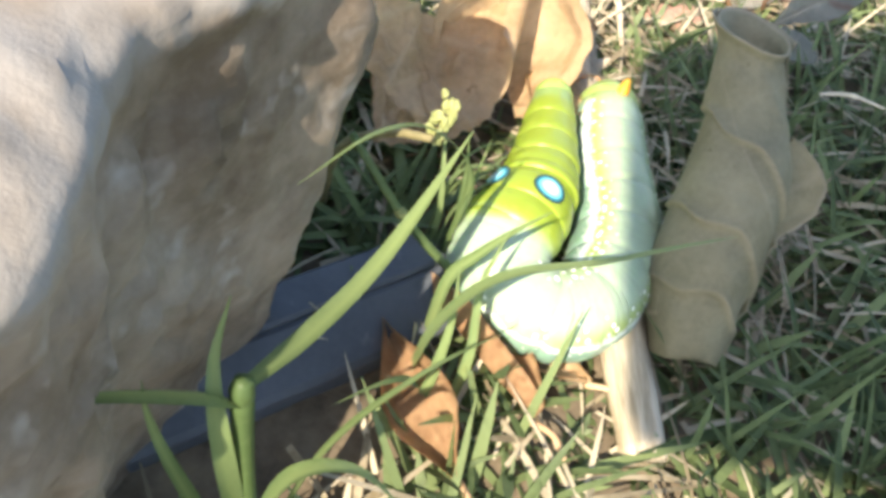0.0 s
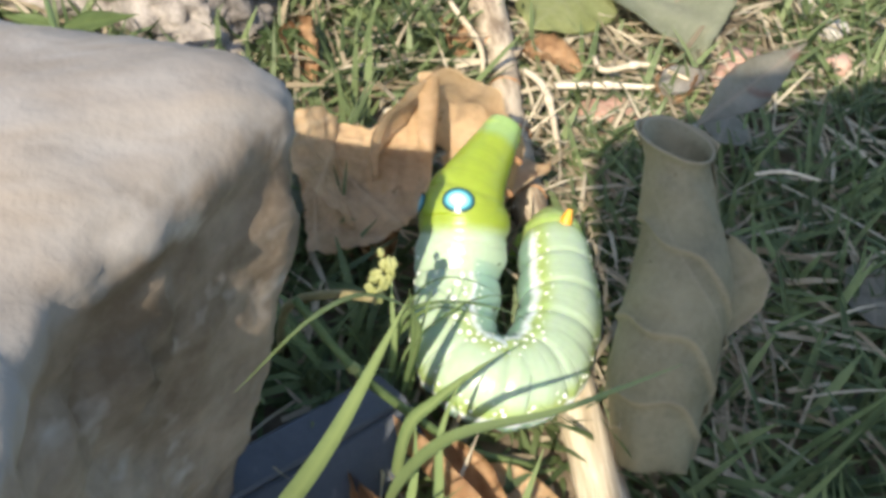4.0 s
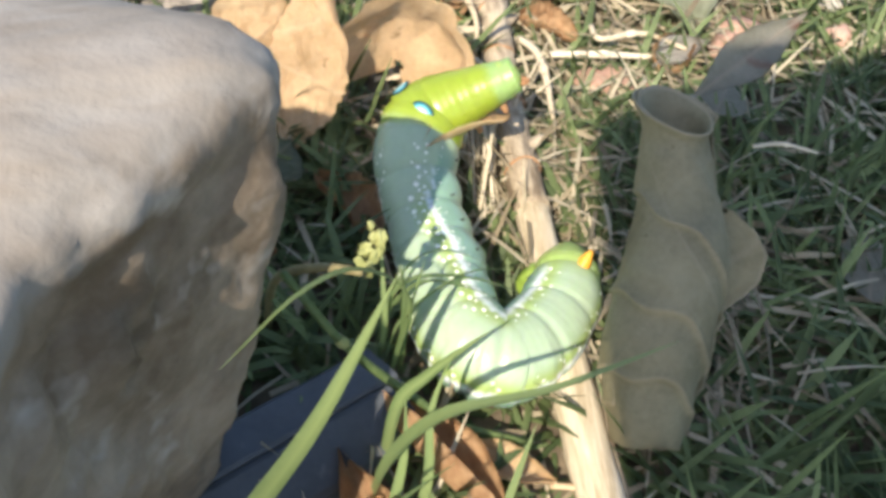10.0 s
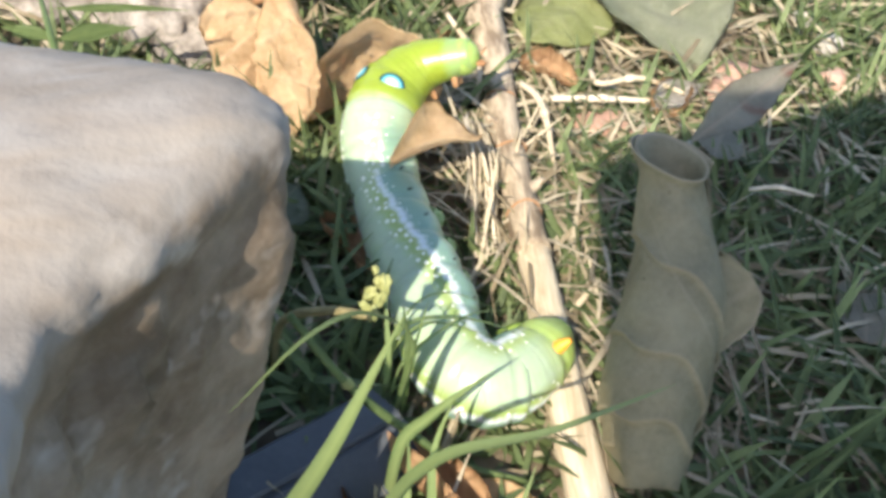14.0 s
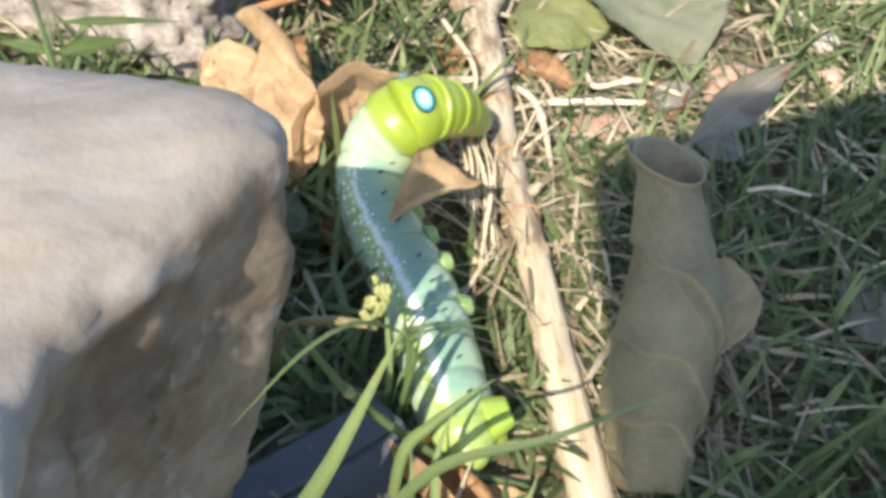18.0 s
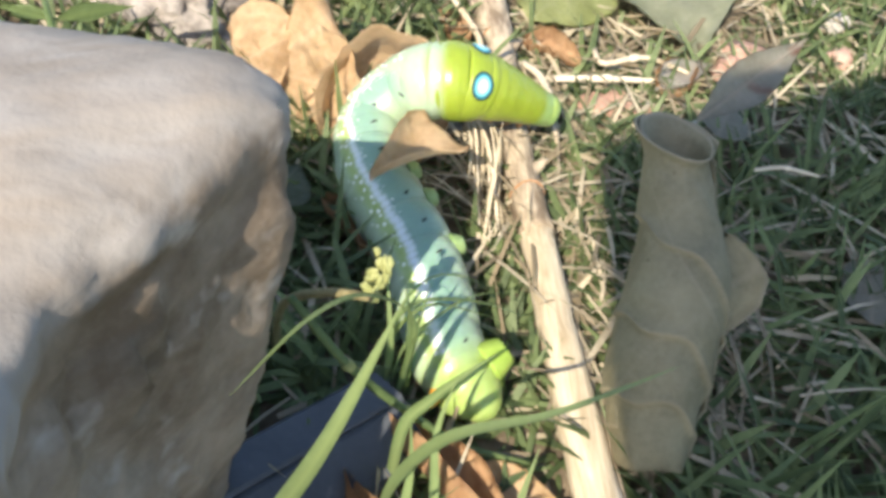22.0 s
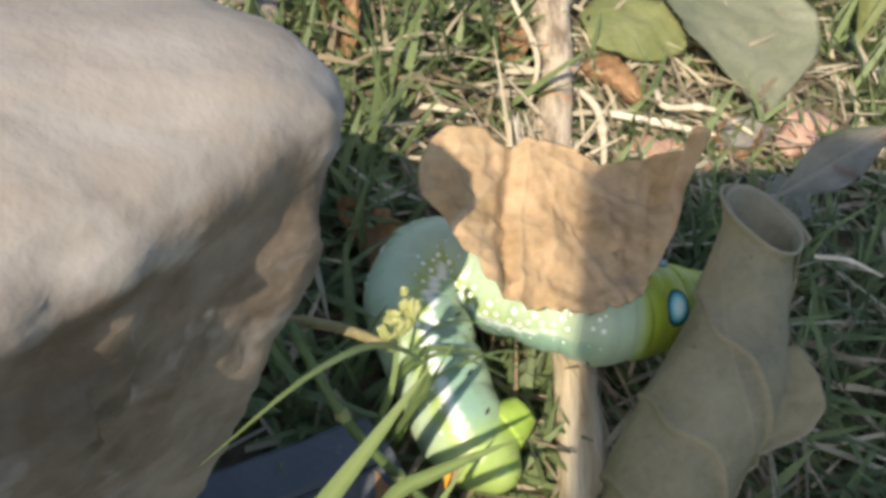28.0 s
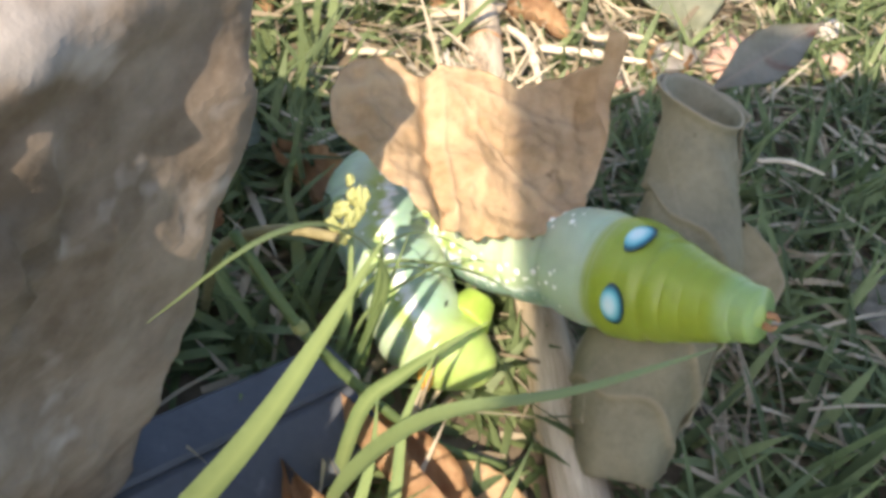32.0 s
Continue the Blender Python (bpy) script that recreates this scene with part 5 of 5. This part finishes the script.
bend(27, 92, -15, 12, 0.690, [(3.82, 7.45, 0.50), (3.43, 7.82, 0.54), (3.18, 8.45, 0.58), (2.86, 9.20, 0.62), (2.55, 9.83, 0.66), (2.73, 10.39, 0.72), (3.54, 10.24, 0.90), (4.22, 9.82, 1.19), (4.94, 9.61, 1.42), (5.64, 9.99, 1.48), (6.33, 10.76, 1.38), (7.12, 11.70, 1.20)])
bend(27.6, 92, -30, 5, 0.724, [(3.81, 7.23, 0.50), (3.17, 7.56, 0.54), (2.92, 8.02, 0.58), (2.60, 8.41, 0.62), (2.31, 8.99, 0.66), (2.68, 9.40, 0.72), (3.26, 9.11, 0.90), (3.86, 8.66, 1.19), (4.42, 8.51, 1.42), (5.08, 8.77, 1.48), (5.77, 9.41, 1.38), (6.60, 10.25, 1.20)])
bend(28, 92, -42, 0, 0.747, [(3.94, 7.30, 0.50), (3.42, 7.77, 0.54), (3.18, 8.24, 0.58), (2.92, 8.74, 0.62), (2.64, 9.43, 0.66), (2.89, 10.09, 0.72), (3.47, 9.83, 0.90), (4.05, 9.49, 1.19), (4.78, 9.24, 1.42), (5.40, 9.45, 1.48), (6.31, 9.81, 1.38), (7.30, 10.41, 1.20)])
bend(29, 92, -45, -4, 0.803, [(3.98, 7.31, 0.50), (3.58, 7.80, 0.54), (3.36, 8.29, 0.58), (3.13, 8.90, 0.62), (2.92, 9.55, 0.66), (3.22, 10.07, 0.72), (3.76, 9.84, 0.90), (4.39, 9.44, 1.19), (5.12, 9.34, 1.42), (5.69, 9.56, 1.48), (6.65, 10.19, 1.38), (7.70, 10.96, 1.20)])
bend(30, 92, -45, -12, 0.860, [(3.92, 7.49, 0.50), (3.43, 7.87, 0.54), (3.19, 8.40, 0.59), (2.94, 9.03, 0.63), (2.70, 9.70, 0.68), (3.08, 10.18, 0.75), (3.60, 9.70, 1.08), (4.21, 9.28, 1.40), (4.78, 9.10, 1.63), (5.23, 9.07, 1.83), (6.00, 9.36, 2.00)])
bend(31, 92, -48, -52, 0.880, [(3.92, 7.49, 0.50), (3.45, 7.78, 0.54), (3.18, 8.29, 0.58), (2.92, 8.93, 0.62), (2.63, 9.61, 0.66), (2.98, 9.94, 0.72), (3.46, 9.70, 0.90), (4.04, 9.28, 1.19), (4.63, 8.94, 1.53), (5.05, 8.58, 1.97), (5.41, 8.17, 2.37), (5.79, 7.83, 2.75)])
bend(32, 92, -52, -52, 0.870, [(4.04, 7.61, 0.50), (3.43, 7.99, 0.54), (3.24, 8.53, 0.58), (3.01, 9.21, 0.62), (2.80, 9.94, 0.66), (3.17, 10.16, 0.72), (3.76, 9.62, 0.90), (4.27, 8.98, 1.19), (4.73, 8.55, 1.53), (5.14, 7.96, 1.97), (5.59, 7.36, 2.37), (5.94, 6.87, 2.75)])


def body_poses(lean, eye, points):
    """Poses of the pieces and of the head, in the caterpillar's space."""
    fine = 240
    line = smooth_line(points, fine + 1)
    base = BASE[cat.name]
    poses = []
    for s in SHARES + [1.0]:
        j = round(fine * lerp(s, [0, 0.815, 1], [0, eye, 1]))
        lo, hi = max(0, j - 10), min(fine, j + 10)
        y = (line[hi] - line[lo]).normalized()
        left = Vector((0, 0, 1)).cross(y).normalized()
        up = y.cross(left)
        f = lerp(s, [0.2, 0.6, 0.8], lean)
        z = up * math.cos(radians(f)) + left * math.sin(radians(f))
        x = y.cross(z)
        m = Matrix((x, y, z)).transposed().to_4x4()
        p = line[j] - (y * 0.06 if s == 1.0 else Vector())
        m.translation = (p - base) * CM
        poses.append(m)
    return poses


# ---------------------------------------------------------------- the dry leaf on the caterpillar


LEAF_TOP = ([-1, -0.95, -0.85, -0.6, -0.42, -0.3, 0, 0.2, 0.4, 0.6, 0.86, 1], [0.30, 0.70, 0.95, 1.02, 0.90, 1.12, 1.12, 0.98, 1.10, 1.25, 1.30, 1.2])
LEAF_LOW = ([-1, -0.85, -0.75, -0.66, -0.58, -0.3, 0, 0.2, 0.5, 0.6, 0.72, 0.8, 0.86], [-0.05, -0.45, -0.65, -0.80, -0.92, -1.0, -0.96, -0.95, -0.75, -0.62, -0.05, 0.30, 0.5])


def crumpled_leaf(lo, hi, shift):
    """A stretch, from lo to hi across, of a broad lobed dry leaf, puckered along its veins, its far rim rolled over."""
    bm = bmesh.new()
    lay = vein_layer(bm)
    nu, nv = 64, round(60 * (hi - lo)) + 6
    rows = []
    for i in range(nu):
        u = i / (nu - 1)
        row = []
        for j in range(nv):
            v = lo + (hi - lo) * j / (nv - 1)
            top = lerp(v, *LEAF_TOP) + 0.05 * noise.noise(Vector((v * 11, 2, 0)))
            low = lerp(v, *LEAF_LOW) + 0.08 * noise.noise(Vector((v * 13, 5, 0)))
            y = low + (top - low) * u
            x = v * (1.62 + 0.30 * u)
            z = 0.20 * v * v + 0.16 * max(0, u - 0.4) ** 2 * 2.5
            z += 0.16 * fbm((x, y, 1), 0.9, 4) + 0.07 * fbm((x, y, 4), 2.2, 3) + 0.025 * fbm((x * 1.3, y, 9), 4.0, 3)
            x += 0.05 * noise.noise(Vector((y * 5, v * 3, 8)))
            z -= 0.13 * max(0.0, 1 - abs(v + 0.42 - 0.10 * (u - 0.5)) / 0.10)
            lobe = max(0.0, -v - 0.45) / 0.55
            z += 0.16 * math.sin(lobe * 3.1) - 0.22 * max(0, lobe - 0.6)
            # fan of veins from the stalk's notch
            turn = math.degrees(math.atan2(x + 0.55, 1.0 - y))
            fan = abs((turn + 90) % 36 - 18)
            vein = max(0.0, 1 - fan * (0.3 + abs(1.0 - y)) / 3.2)
            vein = max(vein, 0.5 * max(0.0, 1 - abs((y * 2.6 + 0.8 * abs(x)) % 1.0 - 0.5) / 0.07))
            z += 0.028 * vein
            roll_over = max(0.0, v - 0.64) / 0.22
            if roll_over > 0:
                a = min(roll_over, 1.3) * radians(215)
                wide = 0.16 + 0.12 * u
                x = 0.64 * (1.62 + 0.30 * u) + wide * math.sin(a) + 0.22 * roll_over
                z += wide * (1 - math.cos(a))
            vert = bm.verts.new((x + shift[0], y + shift[1], z + shift[2]))
            vert[lay] = 0.6 * vein
            row.append(vert)
        rows.append(row)
    for a, b in zip(rows, rows[1:]):
        for j in range(nv - 1):
            bm.faces.new((a[j], a[j + 1], b[j + 1], b[j]))
    bmesh.ops.solidify(bm, geom=list(bm.faces), thickness=0.02)
    return bm


def hood_mesh():
    """The lobe curled into a hood: an open cup with a turned-out rim, drawn out to a point at its lower right end."""
    bm = bmesh.new()
    lay = vein_layer(bm)
    nu, nv = 34, 64
    rows = []
    for i in range(nu):
        d = i / (nu - 1)
        row = []
        for j in range(nv):
            f = j / (nv - 1)
            a = radians(-112 + 262 * f)
            r = 1.0 * (1 + 0.10 * noise.noise(Vector((f * 7, 1, 0)))) * (1 - 0.22 * max(0.0, f - 0.72) / 0.28)
            depth = math.cos(radians(86 * max(0.0, d - 0.1) / 0.9))
            lip = max(0.0, 0.1 - d) / 0.1
            rr = r * (depth + 0.16 * lip)
            y = 0.88 * math.sin(radians(86 * d)) - 0.05 * lip - 0.12 * math.sin(f * 9) * (1 - d)
            rr += 0.13 * fbm((math.sin(a) * 1.5, d * 2, math.cos(a)), 1.3, 4) * (1 - 0.6 * d)
            vein = max(0.0, 1 - abs(((f * 7) % 1.0) - 0.5) / 0.05) * (0.9 if d > 0.1 else 0)
            rr -= 0.02 * vein
            long = 1 + (0.35 if math.cos(a) < 0 else 0.06)
            vert = bm.verts.new((rr * math.sin(a), y, rr * math.cos(a) * long))
            vert[lay] = 0.6 * vein
            row.append(vert)
        rows.append(row)
    for p, q in zip(rows, rows[1:]):
        for j in range(nv - 1):
            bm.faces.new((p[j], p[j + 1], q[j + 1], q[j]))
    bmesh.ops.solidify(bm, geom=list(bm.faces), thickness=0.02)
    return bm


dry = thing("dry_leaf", (0, 0, 0), "crumpled tan dry leaf clinging to the caterpillar", "leaf")
blade = part("blade", crumpled_leaf(-0.44, 0.86, (0, 0, 0)), DRY_LEAF, dry, local=True)
side_lobe = part("side_lobe", crumpled_leaf(-1.0, -0.40, (1.25, 0.05, -0.1)), DRY_LEAF, dry, "crumpled tan side lobe", local=True)
hood = part("hood", hood_mesh(), DRY_LEAF, dry, "lobe curled into a hollow hood", local=True)
torn = thing("torn_leaf", (0, 0, 0), "narrow torn strip of tan dry leaf beside the caterpillar's neck", "leaf")
part("blade", leaf_mesh(1.6, 1.3, (0.03, 0.1, 0.18, 0.3, 0.42, 0.55, 0.68, 0.8, 0.93, 1.0, 0.85), 0.12, 0.35, 0.3, 0.10, 61, 26, 18, 4), DRY_LEAF, torn, local=True)

# Seconds, the centre of each piece of the leaf in centimetres, and its turn about x, y and z.
BLADE = [
    (0, 2.08, 10.05, 1.10, 18, -16, 0),
    (1, 2.04, 10.56, 1.10, 18, -16, 0),
    (2, 2.11, 10.61, 1.10, 18, -16, 0),
    (3, 2.04, 10.66, 1.10, 18, -16, 0),
    (6, 1.30, 10.76, 1.10, 18, -16, 0),
    (7, 1.34, 10.67, 1.10, 18, -16, 0),
    (8, 1.44, 11.25, 1.10, 22, -20, 0),
    (9, 1.30, 12.37, 1.05, 30, -32, 0),
    (10, 1.06, 12.60, 1.05, 35, -48, 0),
    (11, 1.25, 12.72, 0.97, 36, -60, 0),
    (12, 0.46, 13.53, 0.85, 37, -60, 0),
    (13, 0.71, 13.92, 0.84, 38, -60, 0),
    (14, 0.60, 13.99, 0.83, 38, -60, 0),
    (16.5, 0.69, 12.89, 0.81, 40, -60, 0),
    (17, 0.66, 12.97, 0.80, 41, -60, 0),
    (18, 0.69, 13.00, 0.80, 41, -60, 0),
    (19, 0.88, 12.88, 0.79, 42, -60, 0),
    (20, 1.02, 13.30, 0.78, 43, -60, 0),
    (21, 1.14, 13.60, 0.77, 44, -60, 0),
    (22, 1.20, 13.42, 0.76, 45, -60, 0),
    (22.5, 1.55, 13.11, 0.75, 43, -45, -2),
    (23, 1.32, 12.58, 0.75, 42, -40, -5),
    (23.5, 1.96, 11.30, 1.10, 35, -20, -10),
    (24, 2.97, 11.64, 1.45, 28, 0, -15),
    (24.5, 3.19, 11.68, 1.80, 26, 0, -8),
    (26.5, 3.78, 10.15, 2.30, 18, 0, 5),
    (27, 3.74, 10.30, 2.30, 17, 0, 6),
    (27.6, 3.41, 8.96, 2.30, 17, 0, 4),
    (28, 4.07, 9.58, 2.30, 17, 0, 5),
    (29, 3.97, 9.37, 2.30, 17, 0, 5),
    (30, 3.98, 9.55, 2.30, 16, 0, 6),
    (31, 4.01, 9.42, 2.30, 16, 0, 7),
    (32, 3.83, 9.13, 2.30, 16, 0, 7),
]
SIDE_LOBE = [
    (0, 1.64, 9.92, 1.30, 40, 0, 20),
    (1, 1.59, 10.47, 1.30, 40, 5, 21),
    (2, 1.65, 10.58, 1.30, 40, 10, 23),
    (3, 1.58, 10.65, 1.30, 40, 15, 25),
    (6, 0.86, 10.75, 1.30, 25, 20, 30),
    (7, 0.89, 10.66, 1.30, 35, 13, 15),
    (8, 0.99, 11.19, 1.30, 45, 6, 0),
    (9, 0.72, 12.84, 1.30, 55, 0, -15),
    (10, 0.32, 13.04, 1.20, 54, 0, -16),
    (11, 0.51, 13.14, 1.10, 53, 0, -18),
    (12, -0.30, 13.94, 1.00, 52, 0, -20),
    (13, -0.09, 14.36, 1.00, 52, 0, -17),
    (14, -0.20, 14.42, 1.00, 52, 0, -15),
    (16.5, -0.27, 13.26, 1.00, 42, 8, -31),
    (17, -0.30, 13.35, 1.00, 40, 10, -35),
    (18, -0.28, 13.38, 1.00, 40, 8, -34),
    (19, -0.08, 13.25, 1.00, 40, 6, -33),
    (20, 0.05, 13.65, 1.00, 41, 4, -32),
    (21, 0.16, 13.94, 1.00, 41, 2, -31),
    (22, 0.22, 13.74, 1.00, 42, 0, -30),
    (22.5, 0.82, 13.34, 1.00, 46, 0, -17),
    (23, 0.62, 12.48, 1.00, 50, 0, -5),
    (23.5, 0.77, 11.41, 0.72, 35, -20, -10),
    (24, 1.74, 11.88, 1.50, 28, 0, -15),
    (24.5, 1.94, 11.77, 1.86, 26, 0, -8),
    (26.5, 2.54, 9.96, 2.37, 18, 0, 5),
    (27, 2.50, 10.09, 2.37, 17, 0, 6),
    (27.6, 2.17, 8.80, 2.37, 17, 0, 4),
    (28, 2.83, 9.39, 2.37, 17, 0, 5),
    (29, 2.73, 9.18, 2.37, 17, 0, 5),
    (30, 2.74, 9.34, 2.37, 16, 0, 6),
    (31, 2.78, 9.19, 2.37, 16, 0, 7),
    (32, 2.60, 8.90, 2.37, 16, 0, 7),
]
HOOD = [
    (0, 3.29, 10.69, 1.70, -35, 10, -5),
    (1, 3.35, 11.04, 1.69, -35, 9, -5),
    (2, 3.52, 10.96, 1.68, -35, 8, -5),
    (3, 3.63, 10.80, 1.67, -35, 8, -5),
    (6, 2.40, 11.44, 1.63, -35, 0, 0),
    (7, 2.67, 11.38, 1.62, -34, 3, -2),
    (8, 3.02, 11.62, 1.61, -33, 6, -5),
    (9, 3.21, 12.06, 1.60, -32, 10, -8),
    (10, 2.84, 12.62, 1.40, -32, 6, -5),
    (11, 2.80, 12.90, 1.20, -32, 3, -2),
    (12, 2.17, 14.20, 1.00, -32, 0, 0),
    (13, 2.39, 13.76, 1.00, -32, 2, 0),
    (14, 2.40, 13.65, 1.00, -32, 5, 0),
    (16.5, 2.26, 12.79, 1.00, -31, 2, 0),
    (17, 2.34, 12.79, 1.00, -30, 2, 0),
    (18, 2.19, 12.56, 1.00, -30, 1, 0),
    (19, 2.28, 12.35, 1.00, -30, 0, 0),
    (20, 2.33, 12.90, 1.00, -30, 0, 0),
    (21, 2.37, 13.02, 1.00, -30, 0, 0),
    (22, 2.52, 12.86, 1.00, -30, 0, 0),
    (22.5, 3.10, 12.47, 1.00, -29, 5, 2),
    (23, 2.69, 11.83, 1.27, -28, 10, 5),
    (23.5, 2.90, 10.86, 1.53, -29, 7, 17),
    (24, 3.92, 11.41, 1.80, -30, 5, 30),
    (24.5, 4.46, 11.85, 1.83, -30, 6, 35),
    (26.5, 4.13, 11.25, 1.05, -40, 10, 40),
    (27, 4.09, 11.40, 1.05, -40, 10, 40),
    (27.6, 3.76, 9.91, 1.05, -40, 10, 40),
    (28, 4.42, 10.58, 1.05, -40, 10, 40),
    (29, 4.32, 10.37, 1.05, -40, 10, 40),
    (30, 4.33, 10.55, 1.05, -40, 10, 40),
    (31, 4.36, 10.37, 1.05, -40, 10, 40),
    (32, 4.18, 10.08, 1.05, -40, 10, 40),
]
TORN = [
    (0, 3.76, 9.33, 0.55, 12, 0, -20),
    (1, 3.77, 10.43, 0.55, 12, 0, -20),
    (3, 4.40, 10.57, 0.55, 12, 0, -25),
    (6, 3.19, 10.89, 0.55, 12, 0, -30),
    (8, 3.55, 11.09, 0.55, 12, 0, -40),
    (9, 3.29, 10.27, 1.38, 8, 0, -37),
    (10, 3.00, 10.48, 1.38, 8, 0, -41),
    (11, 2.96, 10.58, 1.38, 8, 0, -46),
    (12, 2.09, 11.74, 1.38, 8, 0, -50),
    (13, 2.65, 11.53, 1.38, 8, 0, -49),
    (14, 2.51, 11.21, 1.38, 8, 0, -48),
    (16.5, 2.32, 10.20, 1.38, 8, 0, -45),
    (17, 2.32, 10.17, 1.38, 8, 0, -44),
    (18, 2.49, 10.13, 1.38, 8, 0, -43),
    (19, 2.16, 10.04, 1.38, 8, 0, -44),
    (20, 2.16, 10.29, 1.38, 8, 0, -46),
    (21, 2.05, 10.49, 1.38, 8, 0, -48),
    (22, 2.16, 10.45, 1.38, 8, 0, -49),
    (22.5, 2.71, 10.58, 1.17, -10, 0, -56),
    (23, 2.22, 10.15, 0.96, -2, 0, -67),
    (23.5, 2.33, 9.24, 0.76, 5, 0, -76),
    (24, 2.88, 9.80, 0.55, 12, 0, -85),
    (24.5, 3.00, 10.30, 0.55, 12, 0, -85),
    (26.5, 3.27, 9.94, 0.55, 12, 0, -80),
    (27, 3.29, 10.05, 0.55, 12, 0, -80),
    (27.6, 2.96, 9.04, 0.55, 12, 0, -80),
    (28, 3.51, 9.67, 0.55, 12, 0, -80),
    (30, 3.61, 9.64, 0.55, 12, 0, -80),
    (32, 3.48, 9.55, 0.55, 12, 0, -80),
]

# ---------------------------------------------------------------- an added, unseen board in the held phone's place that shades the lawn's right part
bm = bmesh.new()
rim = [(-7, -4.9), (26, -4.9), (26, 12), (0, 7.1), (-2.6, 5.2), (-5.2, 3.9), (-7, 2.7)]
floor_ring = [bm.verts.new((x, y, -0.4)) for x, y in rim]
top_ring = [bm.verts.new((x, y, 0.4)) for x, y in rim]
bm.faces.new(floor_ring[::-1])
bm.faces.new(top_ring)
for k in range(7):
    bm.faces.new((floor_ring[k], floor_ring[(k + 1) % 7], top_ring[(k + 1) % 7], top_ring[k]))
bmesh.ops.bevel(bm, geom=list(bm.edges), offset=0.25, segments=3, affect="EDGES")
board = thing("added_shade_board", (0, 0, 0), "added unseen board on two legs, in the held phone's place, that shades part of the lawn", "board")
part("panel", bm, BOARD, board, local=True)
# invented legs, so that the added panel rests on the ground
for lx in (2.5, 6.5):
    part("leg", tube([(lx, -3.2, 0), (lx + 2, -6, -12), (lx + 4, -8, -24)], [0.4, 0.4, 0.4], 10, 8), BOARD, board, local=True)

# Seconds and where the straight edge of its shade falls on the lawn.
SHADE = [(0, 5.8), (3, 5.95), (5.5, 6.2), (22, 6.25), (22.5, 6.6), (23, 7.0), (23.5, 7.1), (24, 7.1), (24.5, 7.05), (26.5, 6.95), (27, 6.8), (27.6, 6.2), (28, 5.4), (29, 5.25), (30, 5.15), (31, 5.2), (32, 5.25)]


def motions():
    keyed = [(t, body_poses(lean, eye, points)) for t, lean, eye, points in BENDS]
    for i, (_, ob) in enumerate(segments):
        walk(ob, [(t, poses[i]) for t, poses in keyed])
    walk(head, [(t, poses[-1]) for t, poses in keyed])
    base = {row[0]: Vector(row[1:4]) for row in HOOD}
    walk(dry, [(t, pose(p.x * CM, p.y * CM, p.z * CM)) for t, p in base.items()])
    for piece, table in ((blade, BLADE), (side_lobe, SIDE_LOBE), (hood, HOOD)):
        rows = []
        for t, x, y, z, rx, ry, rz in table:
            p = (Vector((x, y, z)) - base[t]) * CM
            rows.append((t, pose(p.x, p.y, p.z, rx, ry, rz)))
        walk(piece, rows)
    walk(torn, [(t, pose(x * CM, y * CM, z * CM, rx, ry, rz)) for t, x, y, z, rx, ry, rz in TORN])
    # the rolled leaf is nudged aside as the caterpillar reaches it
    walk(roll, [(t, pose((6.4 + dx) * CM, (6.5 + dy) * CM, 0, 0, 0, turn)) for t, dx, dy, turn in
                ((0, 0, 0, 0), (22, 0, 0, 0), (23, 0.0, -0.03, 0), (24.5, -0.05, -0.05, -1), (26.5, -0.36, -0.08, -6), (28, -0.34, -0.08, -7), (30, -0.34, -0.08, -7), (32, -0.38, -0.08, -7))])
    height = 24.0
    rows = []
    for t, x in SHADE:
        k = height / SUN.z
        rows.append((t, pose((x + 7 + SUN.x * k) * CM, (9.5 + SUN.y * k) * CM, height * CM, 0, 0, -8)))
    walk(board, rows)


motions()
